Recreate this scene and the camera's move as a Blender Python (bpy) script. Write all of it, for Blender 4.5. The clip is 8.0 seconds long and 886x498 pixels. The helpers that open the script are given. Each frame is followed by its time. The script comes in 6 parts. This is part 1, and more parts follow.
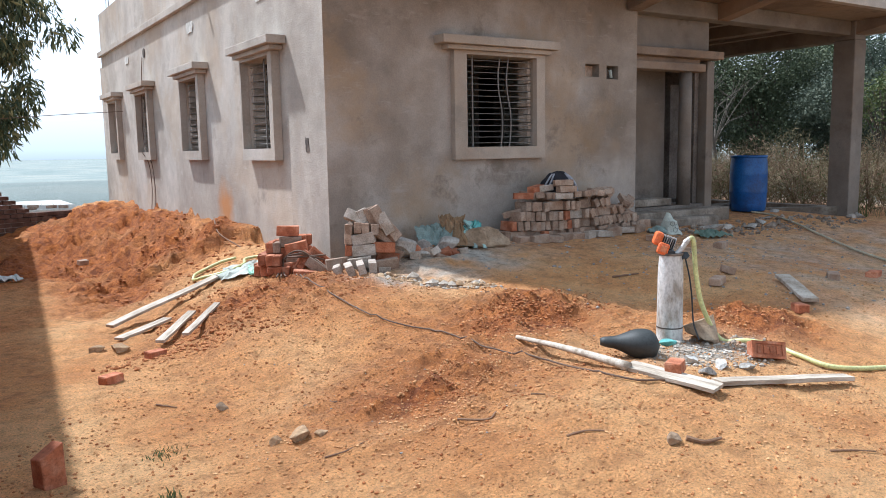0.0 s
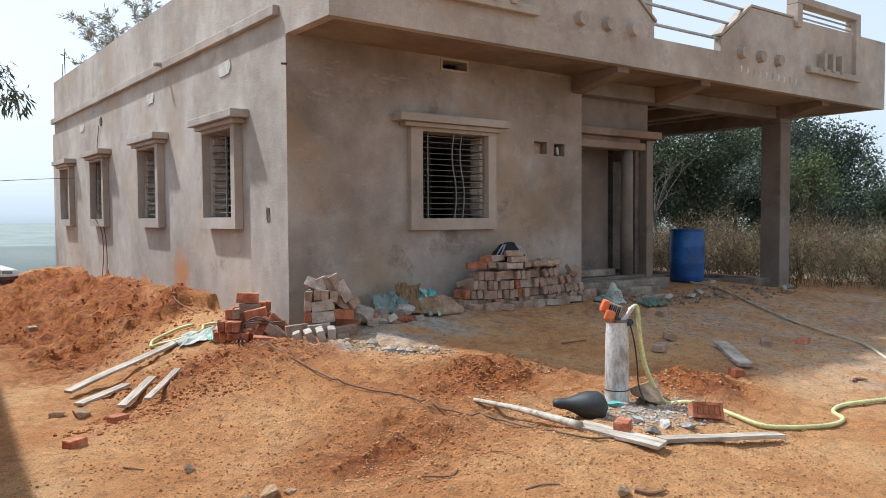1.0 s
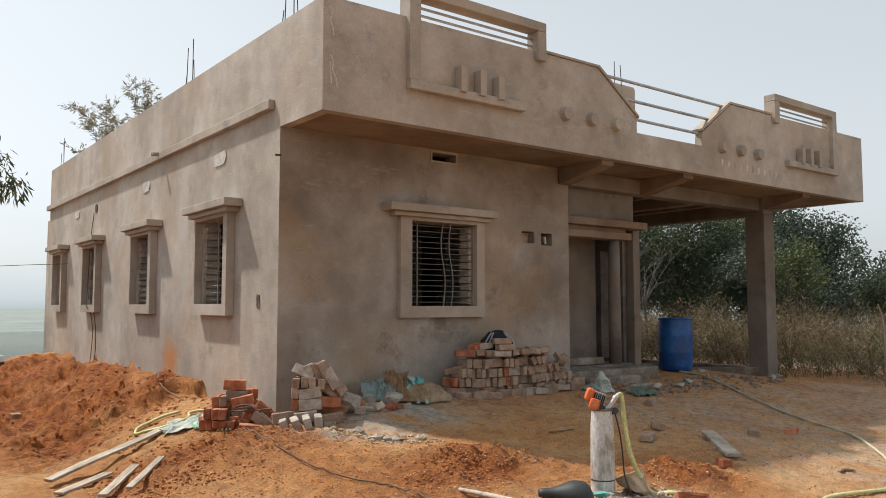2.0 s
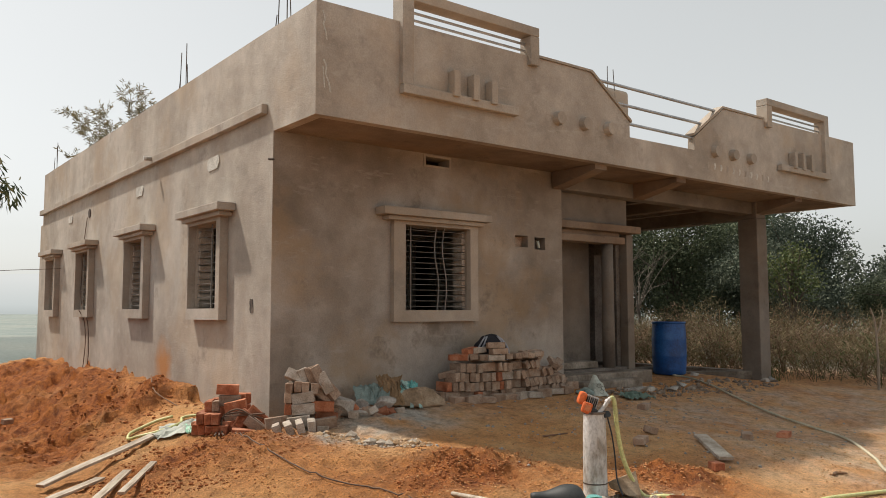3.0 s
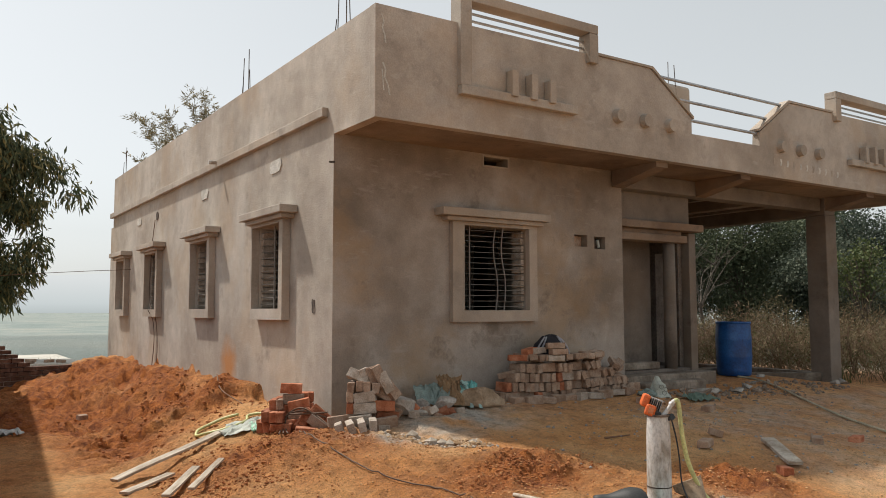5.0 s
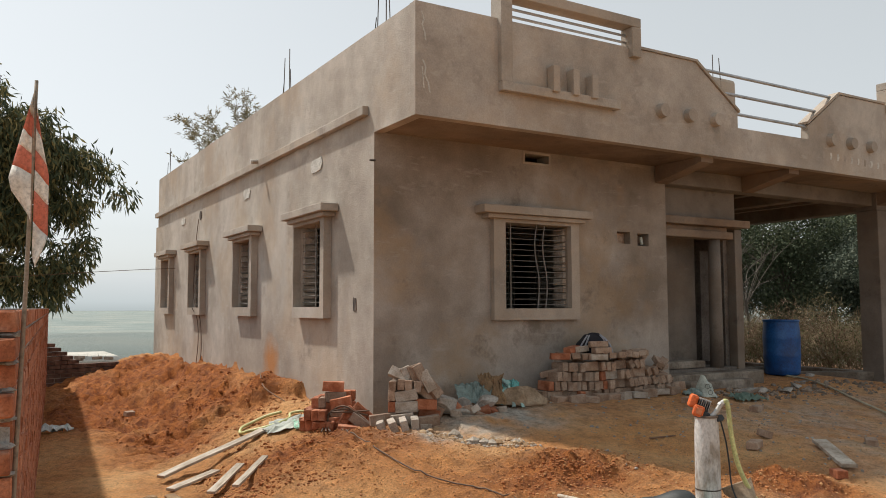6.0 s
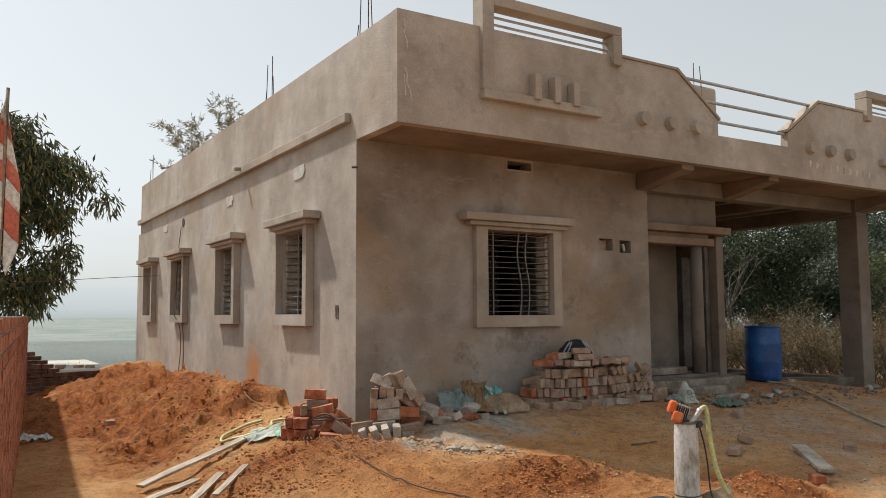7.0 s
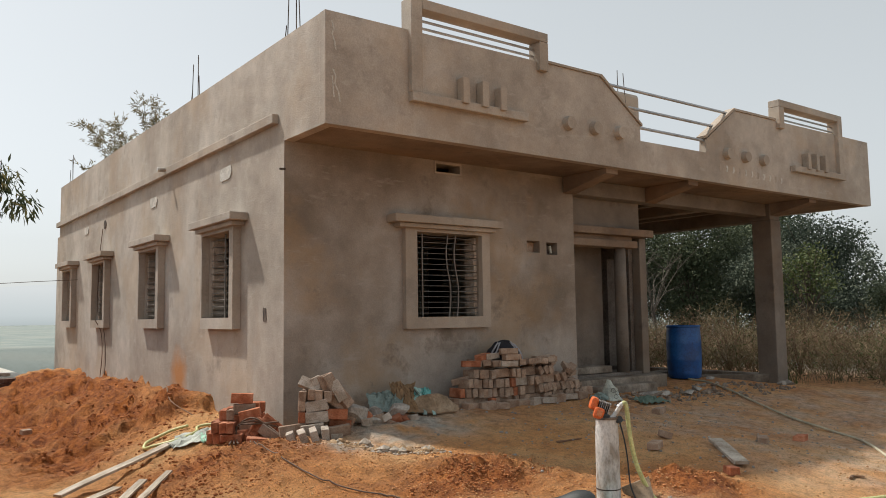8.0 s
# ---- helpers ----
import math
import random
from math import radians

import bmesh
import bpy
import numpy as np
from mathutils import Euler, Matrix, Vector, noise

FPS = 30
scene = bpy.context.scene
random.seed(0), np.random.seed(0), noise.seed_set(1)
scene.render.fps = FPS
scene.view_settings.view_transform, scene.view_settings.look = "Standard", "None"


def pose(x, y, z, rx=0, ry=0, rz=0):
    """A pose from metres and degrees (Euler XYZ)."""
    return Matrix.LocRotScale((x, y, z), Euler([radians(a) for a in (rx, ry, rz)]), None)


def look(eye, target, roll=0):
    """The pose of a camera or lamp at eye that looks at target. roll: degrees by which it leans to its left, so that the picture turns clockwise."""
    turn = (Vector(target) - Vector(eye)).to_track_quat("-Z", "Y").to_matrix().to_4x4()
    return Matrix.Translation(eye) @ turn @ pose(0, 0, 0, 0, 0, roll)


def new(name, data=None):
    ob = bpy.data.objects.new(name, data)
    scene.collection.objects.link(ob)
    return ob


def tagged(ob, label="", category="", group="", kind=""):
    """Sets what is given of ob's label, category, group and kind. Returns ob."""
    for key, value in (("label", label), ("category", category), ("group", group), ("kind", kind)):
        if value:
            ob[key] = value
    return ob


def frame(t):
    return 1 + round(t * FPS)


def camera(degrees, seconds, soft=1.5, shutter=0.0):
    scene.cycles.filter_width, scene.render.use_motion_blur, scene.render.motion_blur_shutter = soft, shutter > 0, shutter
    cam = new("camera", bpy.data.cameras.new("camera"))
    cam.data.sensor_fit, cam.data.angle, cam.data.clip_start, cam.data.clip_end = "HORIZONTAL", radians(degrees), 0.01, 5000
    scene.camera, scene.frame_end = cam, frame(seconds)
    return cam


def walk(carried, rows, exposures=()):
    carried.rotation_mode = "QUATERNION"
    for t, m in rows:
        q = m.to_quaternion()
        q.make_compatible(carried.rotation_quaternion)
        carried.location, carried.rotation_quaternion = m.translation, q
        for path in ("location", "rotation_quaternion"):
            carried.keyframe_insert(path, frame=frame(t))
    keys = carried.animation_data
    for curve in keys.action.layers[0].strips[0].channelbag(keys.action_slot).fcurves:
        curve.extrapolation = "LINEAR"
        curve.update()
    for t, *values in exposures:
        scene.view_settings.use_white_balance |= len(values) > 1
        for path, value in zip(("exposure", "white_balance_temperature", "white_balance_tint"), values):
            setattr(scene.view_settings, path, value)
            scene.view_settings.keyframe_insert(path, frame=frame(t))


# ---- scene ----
cam = camera(58.9, 8.0, 0.9)
PATH = [
    (0, (-3.443, -7.509, 1.36), (-2.366, -5.842, 1.11), -1.0),
    (0.5, (-3.637, -7.622, 1.347), (-2.469, -6.015, 1.123), -0.8),
    (1, (-3.707, -7.716, 1.384), (-2.509, -6.116, 1.307), -0.3),
    (1.5, (-3.728, -7.791, 1.398), (-2.517, -6.201, 1.482), 0.0),
    (1.7, (-3.739, -7.812, 1.392), (-2.532, -6.223, 1.523), 0.0),
    (3, (-3.728, -7.848, 1.382), (-2.507, -6.272, 1.539), -0.1),
    (3.5, (-3.71, -7.853, 1.396), (-2.484, -6.281, 1.555), -0.2),
    (4, (-3.715, -7.849, 1.401), (-2.507, -6.263, 1.561), -0.2),
    (4.5, (-3.742, -7.846, 1.402), (-2.581, -6.226, 1.562), -0.2),
    (5, (-3.76, -7.849, 1.4), (-2.656, -6.188, 1.554), -0.1),
    (6.5, (-3.741, -7.778, 1.411), (-2.733, -6.056, 1.56), -0.2),
    (7, (-3.722, -7.822, 1.411), (-2.672, -6.128, 1.576), -0.3),
    (7.5, (-3.729, -7.862, 1.406), (-2.611, -6.212, 1.574), -0.6),
    (8, (-3.712, -7.885, 1.39), (-2.521, -6.288, 1.562), -0.8),
]
walk(cam, [(t, look(eye, target, roll)) for t, eye, target, roll in PATH], exposures=[(0, 0.44, 5400, 9), (0.5, 0.27, 5400, 9), (1.0, 0.14, 5550, 9), (1.5, 0.02, 5850, 9), (2.8, -0.17, 6700, 10), (4.0, -0.18, 6600, 10), (6.5, -0.21, 6400, 9), (8, -0.22, 6400, 9)])

# ---- light ----
SUN_FROM = Vector((-0.92, 1.85, 3.1)).normalized()
sun = new("sun", bpy.data.lights.new("sun", "SUN"))
sun.data.energy, sun.data.angle, sun.data.color = 5.0, radians(2.2), (1.0, 0.93, 0.83)
sun.matrix_world = look(SUN_FROM * 60, (0, 0, 0))
world = bpy.data.worlds.new("hazy_sky")
scene.world = world
world.use_nodes = True
wn, wl = world.node_tree.nodes, world.node_tree.links
sky = wn.new("ShaderNodeTexSky")
sky.sky_type, sky.sun_disc = "NISHITA", False
sky.sun_elevation, sky.sun_rotation = math.asin(SUN_FROM.z), math.atan2(SUN_FROM.x, SUN_FROM.y)
sky.air_density, sky.dust_density, sky.ozone_density = 1.0, 2.0, 1.0
wn["Background"].inputs["Strength"].default_value = 0.12
# thick bright haze over the clear-sky gradient
haze = wn.new("ShaderNodeMix")
haze.data_type = "RGBA"
haze.inputs["Factor"].default_value = 0.42
haze.inputs["B"].default_value = (6.2, 6.65, 6.55, 1)
pale = wn.new("ShaderNodeHueSaturation")
pale.inputs["Saturation"].default_value, pale.inputs["Value"].default_value = 0.22, 1.5
wl.new(sky.outputs["Color"], pale.inputs["Color"])
wl.new(pale.outputs["Color"], haze.inputs["A"])
wl.new(haze.outputs["Result"], wn["Background"].inputs["Color"])


# ---- materials ----
def nodes_of(name):
    m = bpy.data.materials.new(name)
    m.use_nodes = True
    n, l = m.node_tree.nodes, m.node_tree.links
    return m, n, l, n["Principled BSDF"]


def noise_tex(n, l, vec, scale, detail=6.0, rough=0.6):
    t = n.new("ShaderNodeTexNoise")
    t.inputs["Scale"].default_value, t.inputs["Detail"].default_value, t.inputs["Roughness"].default_value = scale, detail, rough
    l.new(vec, t.inputs["Vector"])
    return t.outputs["Fac"]


def ramp(n, l, fac, stops):
    r = n.new("ShaderNodeValToRGB")
    el = r.color_ramp.elements
    while len(el) < len(stops):
        el.new(0.5)
    for e, (p, c) in zip(el, stops):
        e.position, e.color = p, (*c, 1)
    l.new(fac, r.inputs["Fac"])
    return r.outputs["Color"]


def mix(n, l, fac, a, b, kind="MIX"):
    m = n.new("ShaderNodeMix")
    m.data_type, m.blend_type = "RGBA", kind
    for sock, v in ((m.inputs["Factor"], fac), (m.inputs["A"], a), (m.inputs["B"], b)):
        if isinstance(v, (int, float)):
            sock.default_value = v
        elif isinstance(v, tuple):
            sock.default_value = (*v, 1)
        else:
            l.new(v, sock)
    return m.outputs["Result"]


def bump_to(n, l, p, height, strength, distance):
    b = n.new("ShaderNodeBump")
    b.inputs["Strength"].default_value, b.inputs["Distance"].default_value = strength, distance
    l.new(height, b.inputs["Height"])
    l.new(b.outputs["Normal"], p.inputs["Normal"])


def grainy(name, dark, mid, light, big=1.2, small=30.0, rough=0.9, bump=0.4, depth=0.01, metal=0.0, vary=0.0, stretch=(1, 1, 1)):
    """A surface with stains at a large scale, grain at a small one, and a bump from both."""
    m, n, l, p = nodes_of(name)
    tc = n.new("ShaderNodeTexCoord")
    mp = n.new("ShaderNodeMapping")
    mp.inputs["Scale"].default_value = stretch
    l.new(tc.outputs["Object"], mp.inputs["Vector"])
    vec = mp.outputs["Vector"]
    info = n.new("ShaderNodeObjectInfo")
    if vary:
        add = n.new("ShaderNodeVectorMath")
        sc = n.new("ShaderNodeVectorMath")
        sc.operation = "SCALE"
        sc.inputs[0].default_value = (7.0, 13.0, 5.0)
        l.new(info.outputs["Random"], sc.inputs["Scale"])
        l.new(vec, add.inputs[0])
        l.new(sc.outputs["Vector"], add.inputs[1])
        vec = add.outputs["Vector"]
    a = noise_tex(n, l, vec, big, 5)
    b = noise_tex(n, l, vec, small, 8, 0.7)
    col = ramp(n, l, a, [(0.36, dark), (0.5, mid), (0.64, light)])
    fine = ramp(n, l, b, [(0.38, (0.66, 0.65, 0.64)), (0.5, (1.0, 1.0, 1.0)), (0.64, (1.2, 1.19, 1.17))])
    col = mix(n, l, 0.8, col, fine, "MULTIPLY")
    if vary:
        tone = ramp(n, l, info.outputs["Random"], [(0.0, (1 - vary, 1 - vary, 1 - vary)), (1.0, (1 + vary, 1 + vary * 0.9, 1 + vary * 0.8))])
        col = mix(n, l, 1.0, col, tone, "MULTIPLY")
    l.new(col, p.inputs["Base Color"])
    p.inputs["Roughness"].default_value, p.inputs["Metallic"].default_value = rough, metal
    bump_to(n, l, p, b, bump, depth)
    return m


def plaster_material(name, dark, mid, light, seed, warm):
    """Hand-floated cement plaster: cloudy damp patches, trowel sweeps, faint vertical runs."""
    m, n, l, p = nodes_of(name)
    tc = n.new("ShaderNodeTexCoord")
    mp = n.new("ShaderNodeMapping")
    mp.inputs["Location"].default_value = (seed, seed * 1.7, seed * 0.3)
    l.new(tc.outputs["Object"], mp.inputs["Vector"])
    vec = mp.outputs["Vector"]
    runs = n.new("ShaderNodeMapping")
    runs.inputs["Scale"].default_value = (2.6, 2.6, 0.9)
    l.new(vec, runs.inputs["Vector"])
    a = noise_tex(n, l, vec, 0.75, 4, 0.55)
    b = noise_tex(n, l, vec, 3.2, 6, 0.62)
    c = noise_tex(n, l, runs.outputs["Vector"], 1.3, 5, 0.6)
    g = noise_tex(n, l, vec, 55, 6, 0.7)
    col = ramp(n, l, a, [(0.36, dark), (0.5, mid), (0.62, light)])
    col = mix(n, l, 0.5, col, ramp(n, l, b, [(0.38, (0.84, 0.83, 0.82)), (0.62, (1.13, 1.12, 1.1))]), "MULTIPLY")
    col = mix(n, l, 0.28, col, ramp(n, l, c, [(0.35, (0.84, 0.83, 0.82)), (0.65, (1.14, 1.14, 1.14))]), "MULTIPLY")
    sweep = noise_tex(n, l, vec, 1.9, 12, 0.78)
    col = mix(n, l, 0.5, col, ramp(n, l, sweep, [(0.36, (0.8, 0.79, 0.78)), (0.5, (1.0, 1.0, 1.0)), (0.66, (1.22, 1.21, 1.2))]), "MULTIPLY")
    col = mix(n, l, 0.5, col, ramp(n, l, g, [(0.38, (0.82, 0.82, 0.82)), (0.62, (1.14, 1.14, 1.14))]), "MULTIPLY")
    rust = ramp(n, l, noise_tex(n, l, vec, 0.62, 7, 0.62), [(0.5, (0, 0, 0)), (0.62, (1, 1, 1))])
    col = mix(n, l, rust, col, mix(n, l, 0.42, col, warm))
    # dark damp blots and pale trowel scrapes
    blot = ramp(n, l, noise_tex(n, l, vec, 1.7, 9, 0.72), [(0.57, (0, 0, 0)), (0.68, (0.75, 0.75, 0.75))])
    col = mix(n, l, blot, col, tuple(c * 0.78 for c in dark))
    drag = n.new("ShaderNodeMapping")
    drag.inputs["Scale"].default_value, drag.inputs["Rotation"].default_value = (1.2, 1.2, 5.0), (0.5, 0.35, 0.0)
    l.new(vec, drag.inputs["Vector"])
    scrape = ramp(n, l, noise_tex(n, l, drag.outputs["Vector"], 2.4, 8, 0.7), [(0.58, (0, 0, 0)), (0.68, (0.45, 0.45, 0.45))])
    col = mix(n, l, scrape, col, light)
    worn = ramp(n, l, noise_tex(n, l, vec, 4.5, 10, 0.8), [(0.6, (0, 0, 0)), (0.7, (0.3, 0.3, 0.3))])
    col = mix(n, l, worn, col, tuple(c * 1.3 for c in light))
    # splash of red mud thrown against the foot of the side wall
    spot = n.new("ShaderNodeVectorMath")
    spot.operation = "DISTANCE"
    spot.inputs[1].default_value = (0.0, 3.45, 0.62)
    l.new(tc.outputs["Object"], spot.inputs[0])
    wob = n.new("ShaderNodeMath")
    wob.operation = "MULTIPLY_ADD"
    wob.inputs[1].default_value = 0.5
    l.new(b, wob.inputs[0])
    l.new(spot.outputs["Value"], wob.inputs[2])
    col = mix(n, l, ramp(n, l, wob.outputs[0], [(0.36, (1, 1, 1)), (0.68, (0, 0, 0))]), col, (0.44, 0.2, 0.07))
    l.new(col, p.inputs["Base Color"])
    p.inputs["Roughness"].default_value = 0.92
    h = n.new("ShaderNodeMath")
    h.operation = "MULTIPLY_ADD"
    h.inputs[1].default_value = 2.0
    l.new(b, h.inputs[0])
    l.new(g, h.inputs[2])
    bump_to(n, l, p, h.outputs[0], 0.35, 0.014)
    return m


def soil_material():
    """Bare laterite earth; the attribute soil tells grey trodden dust from fresh red diggings."""
    m, n, l, p = nodes_of("bare_soil")
    tc = n.new("ShaderNodeTexCoord")
    vec = tc.outputs["Object"]
    at = n.new("ShaderNodeVertexColor")
    at.layer_name = "soil"
    sep = n.new("ShaderNodeSeparateColor")
    l.new(at.outputs["Color"], sep.inputs["Color"])
    big = noise_tex(n, l, vec, 0.9, 5, 0.6)
    mid = noise_tex(n, l, vec, 9.0, 9, 0.68)
    fine = noise_tex(n, l, vec, 70.0, 8, 0.78)
    base = ramp(n, l, big, [(0.36, (0.6, 0.265, 0.086)), (0.5, (0.72, 0.365, 0.138)), (0.64, (0.78, 0.455, 0.2))])
    red = ramp(n, l, mid, [(0.3, (0.22, 0.058, 0.011)), (0.55, (0.4, 0.126, 0.025)), (0.75, (0.54, 0.205, 0.052))])
    grey = ramp(n, l, mid, [(0.3, (0.44, 0.195, 0.08)), (0.55, (0.6, 0.295, 0.125)), (0.75, (0.69, 0.39, 0.185))])
    # far ground: distance haze painted into a blue-grey base colour
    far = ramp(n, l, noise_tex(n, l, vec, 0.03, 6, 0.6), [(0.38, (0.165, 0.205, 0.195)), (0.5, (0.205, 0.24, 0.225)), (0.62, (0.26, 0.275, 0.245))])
    col = mix(n, l, sep.outputs["Red"], base, red)
    col = mix(n, l, sep.outputs["Green"], col, grey)
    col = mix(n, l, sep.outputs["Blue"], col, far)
    spilt = n.new("ShaderNodeVertexColor")
    spilt.layer_name = "cement"
    cement = ramp(n, l, mid, [(0.3, (0.42, 0.37, 0.31)), (0.55, (0.57, 0.52, 0.45)), (0.75, (0.68, 0.635, 0.56))])
    col = mix(n, l, spilt.outputs["Color"], col, cement)
    col = mix(n, l, 0.7, col, ramp(n, l, mid, [(0.36, (0.66, 0.62, 0.58)), (0.47, (0.98, 0.98, 0.98)), (0.64, (1.2, 1.2, 1.2))]), "MULTIPLY")
    col = mix(n, l, 0.85, col, ramp(n, l, fine, [(0.38, (0.42, 0.39, 0.36)), (0.455, (0.97, 0.97, 0.97)), (0.55, (1.1, 1.1, 1.1)), (0.63, (1.45, 1.45, 1.45))]), "MULTIPLY")
    l.new(col, p.inputs["Base Color"])
    p.inputs["Roughness"].default_value = 0.97
    h = n.new("ShaderNodeMath")
    h.operation = "MULTIPLY_ADD"
    h.inputs[1].default_value = 2.5
    l.new(mid, h.inputs[0])
    l.new(fine, h.inputs[2])
    bump_to(n, l, p, h.outputs[0], 1.0, 0.045)
    return m


def leaf_material(name, a, b, c):
    m, n, l, p = nodes_of(name)
    geo = n.new("ShaderNodeNewGeometry")
    col = ramp(n, l, geo.outputs["Random Per Island"], [(0.0, a), (0.55, b), (1.0, c)])
    l.new(col, p.inputs["Base Color"])
    p.inputs["Roughness"].default_value, p.inputs["Specular IOR Level"].default_value = 0.65, 0.22
    tr = n.new("ShaderNodeBsdfTranslucent")
    l.new(col, tr.inputs["Color"])
    ms = n.new("ShaderNodeMixShader")
    ms.inputs["Fac"].default_value = 0.2
    l.new(p.outputs["BSDF"], ms.inputs[1])
    l.new(tr.outputs["BSDF"], ms.inputs[2])
    l.new(ms.outputs["Shader"], n["Material Output"].inputs["Surface"])
    return m


def simple(name, colour, rough=0.6, metal=0.0):
    return grainy(name, tuple(c * 0.82 for c in colour), colour, tuple(min(c * 1.14, 0.95) for c in colour), 5.0, 70.0, rough, 0.12, 0.003, metal)


PLASTER = plaster_material("cement_plaster", (0.325, 0.28, 0.236), (0.392, 0.346, 0.3), (0.458, 0.413, 0.367), 0.0, (0.41, 0.3, 0.2))
# front wall: brown patches, plus eave shade lowering the whole tone
PLASTER_FRONT = plaster_material("brown_shaded_plaster", (0.205, 0.165, 0.13), (0.295, 0.252, 0.213), (0.375, 0.335, 0.297), 2.6, (0.36, 0.225, 0.105))
PLASTER_TRIM = plaster_material("cement_trim", (0.315, 0.27, 0.225), (0.375, 0.328, 0.28), (0.425, 0.38, 0.332), 9.0, (0.38, 0.29, 0.21))
# soffit and carport concrete: brown cement darkened for the shade under the roof
PLASTER_RAW = plaster_material("shaded_cement_soffit", (0.14, 0.097, 0.068), (0.198, 0.143, 0.105), (0.25, 0.194, 0.15), 4.0, (0.32, 0.2, 0.115))
SHADED_CONCRETE = plaster_material("shaded_raw_concrete", (0.12, 0.098, 0.08), (0.165, 0.14, 0.118), (0.215, 0.187, 0.16), 6.0, (0.19, 0.135, 0.09))
SOIL = soil_material()
BRICK_RED = grainy("red_brick", (0.25, 0.08, 0.037), (0.36, 0.127, 0.06), (0.44, 0.2, 0.118), 9.0, 90.0, 0.92, 0.5, 0.006, vary=0.22)
BRICK_DUSTY = grainy("dusty_brick", (0.25, 0.158, 0.107), (0.325, 0.232, 0.17), (0.395, 0.31, 0.245), 8.0, 80.0, 0.94, 0.5, 0.006, vary=0.2)
BRICK_GREY = grainy("mortar_caked_brick", (0.29, 0.235, 0.185), (0.39, 0.33, 0.275), (0.47, 0.415, 0.36), 8.0, 80.0, 0.95, 0.6, 0.008, vary=0.15)
MORTAR = grainy("mortar", (0.22, 0.2, 0.18), (0.33, 0.31, 0.28), (0.45, 0.43, 0.4), 6.0, 60.0, 0.97, 0.9, 0.015)
STONE = grainy("grey_stone", (0.22, 0.2, 0.175), (0.33, 0.3, 0.265), (0.44, 0.41, 0.37), 4.0, 40.0, 0.9, 0.6, 0.012)
SANDSTONE = grainy("brown_stone", (0.2, 0.135, 0.08), (0.3, 0.21, 0.135), (0.38, 0.29, 0.2), 4.0, 40.0, 0.9, 0.6, 0.012)
WOOD_PALE = grainy("weathered_plank", (0.25, 0.2, 0.15), (0.4, 0.34, 0.27), (0.52, 0.46, 0.385), 3.0, 26.0, 0.85, 0.35, 0.004, stretch=(1, 7, 7))
WOOD_DARK = grainy("dry_stick", (0.1, 0.06, 0.035), (0.17, 0.11, 0.065), (0.26, 0.18, 0.11), 6.0, 50.0, 0.9, 0.5, 0.004)
IRON = grainy("rusty_iron", (0.05, 0.04, 0.035), (0.11, 0.085, 0.07), (0.2, 0.16, 0.13), 8.0, 60.0, 0.7, 0.2, 0.002, 0.4)
GRILL = simple("grey_iron_bar", (0.2, 0.185, 0.17), 0.65, 0.2)
STEEL = simple("steel_pipe", (0.4, 0.4, 0.41), 0.4, 0.7)
BLUE_PLASTIC = grainy("blue_plastic", (0.004, 0.045, 0.17), (0.006, 0.075, 0.27), (0.02, 0.11, 0.33), 3.0, 40.0, 0.45, 0.1, 0.003)
CASING = grainy("grey_casing", (0.3, 0.265, 0.225), (0.52, 0.51, 0.49), (0.62, 0.615, 0.6), 5.0, 36.0, 0.7, 0.2, 0.004, stretch=(1.5, 1.5, 0.8))
ORANGE = simple("orange_enamel", (0.62, 0.13, 0.03), 0.5)
BLACK_RUBBER = simple("black_rubber", (0.018, 0.02, 0.022), 0.45)
POT_BLACK = simple("black_plastic", (0.03, 0.034, 0.034), 0.6)
HOSE_YELLOW = simple("yellow_hose", (0.55, 0.56, 0.25), 0.45)
DRY_LUMP = grainy("dry_earth_lump", (0.27, 0.165, 0.085), (0.39, 0.255, 0.145), (0.49, 0.35, 0.215), 6.0, 60.0, 0.97, 0.9, 0.012)
RUBBLE = grainy("broken_cement", (0.3, 0.245, 0.19), (0.43, 0.37, 0.305), (0.54, 0.49, 0.42), 6.0, 60.0, 0.97, 0.9, 0.015)
TWIG = simple("dry_twig", (0.2, 0.115, 0.065), 0.85)
CABLE_BROWN = simple("brown_cable", (0.11, 0.065, 0.04), 0.75)
TARP_CYAN = simple("cyan_plastic_sheet", (0.13, 0.38, 0.36), 0.5)
TARP_WHITE = simple("white_woven_sack", (0.43, 0.46, 0.41), 0.8)
CLOTH_BROWN = simple("brown_sacking", (0.24, 0.15, 0.08), 0.95)
CLOTH_DARK = simple("dark_cloth", (0.02, 0.02, 0.026), 0.95)
CLOTH_GREY = simple("grey_cloth", (0.33, 0.33, 0.36), 0.95)
CLOTH_RED = simple("red_cloth", (0.56, 0.17, 0.11), 0.9)
CLOTH_WHITE = simple("faded_white_cloth", (0.7, 0.66, 0.6), 0.9)
# raw room surfaces with indoor darkness put into the tone
DARK_ROOM = grainy("shaded_raw_interior", (0.12, 0.1, 0.085), (0.17, 0.145, 0.125), (0.22, 0.19, 0.165), 2.0, 30.0, 0.95, 0.3, 0.01)
BARK = grainy("bark", (0.06, 0.045, 0.035), (0.11, 0.085, 0.065), (0.17, 0.14, 0.11), 5.0, 40.0, 0.95, 0.6, 0.02, stretch=(4, 4, 1))
LEAF_DARK = leaf_material("dark_leaf", (0.042, 0.058, 0.043), (0.07, 0.09, 0.066), (0.11, 0.13, 0.09))
LEAF_MID = leaf_material("green_leaf", (0.05, 0.066, 0.036), (0.082, 0.1, 0.055), (0.13, 0.145, 0.08))
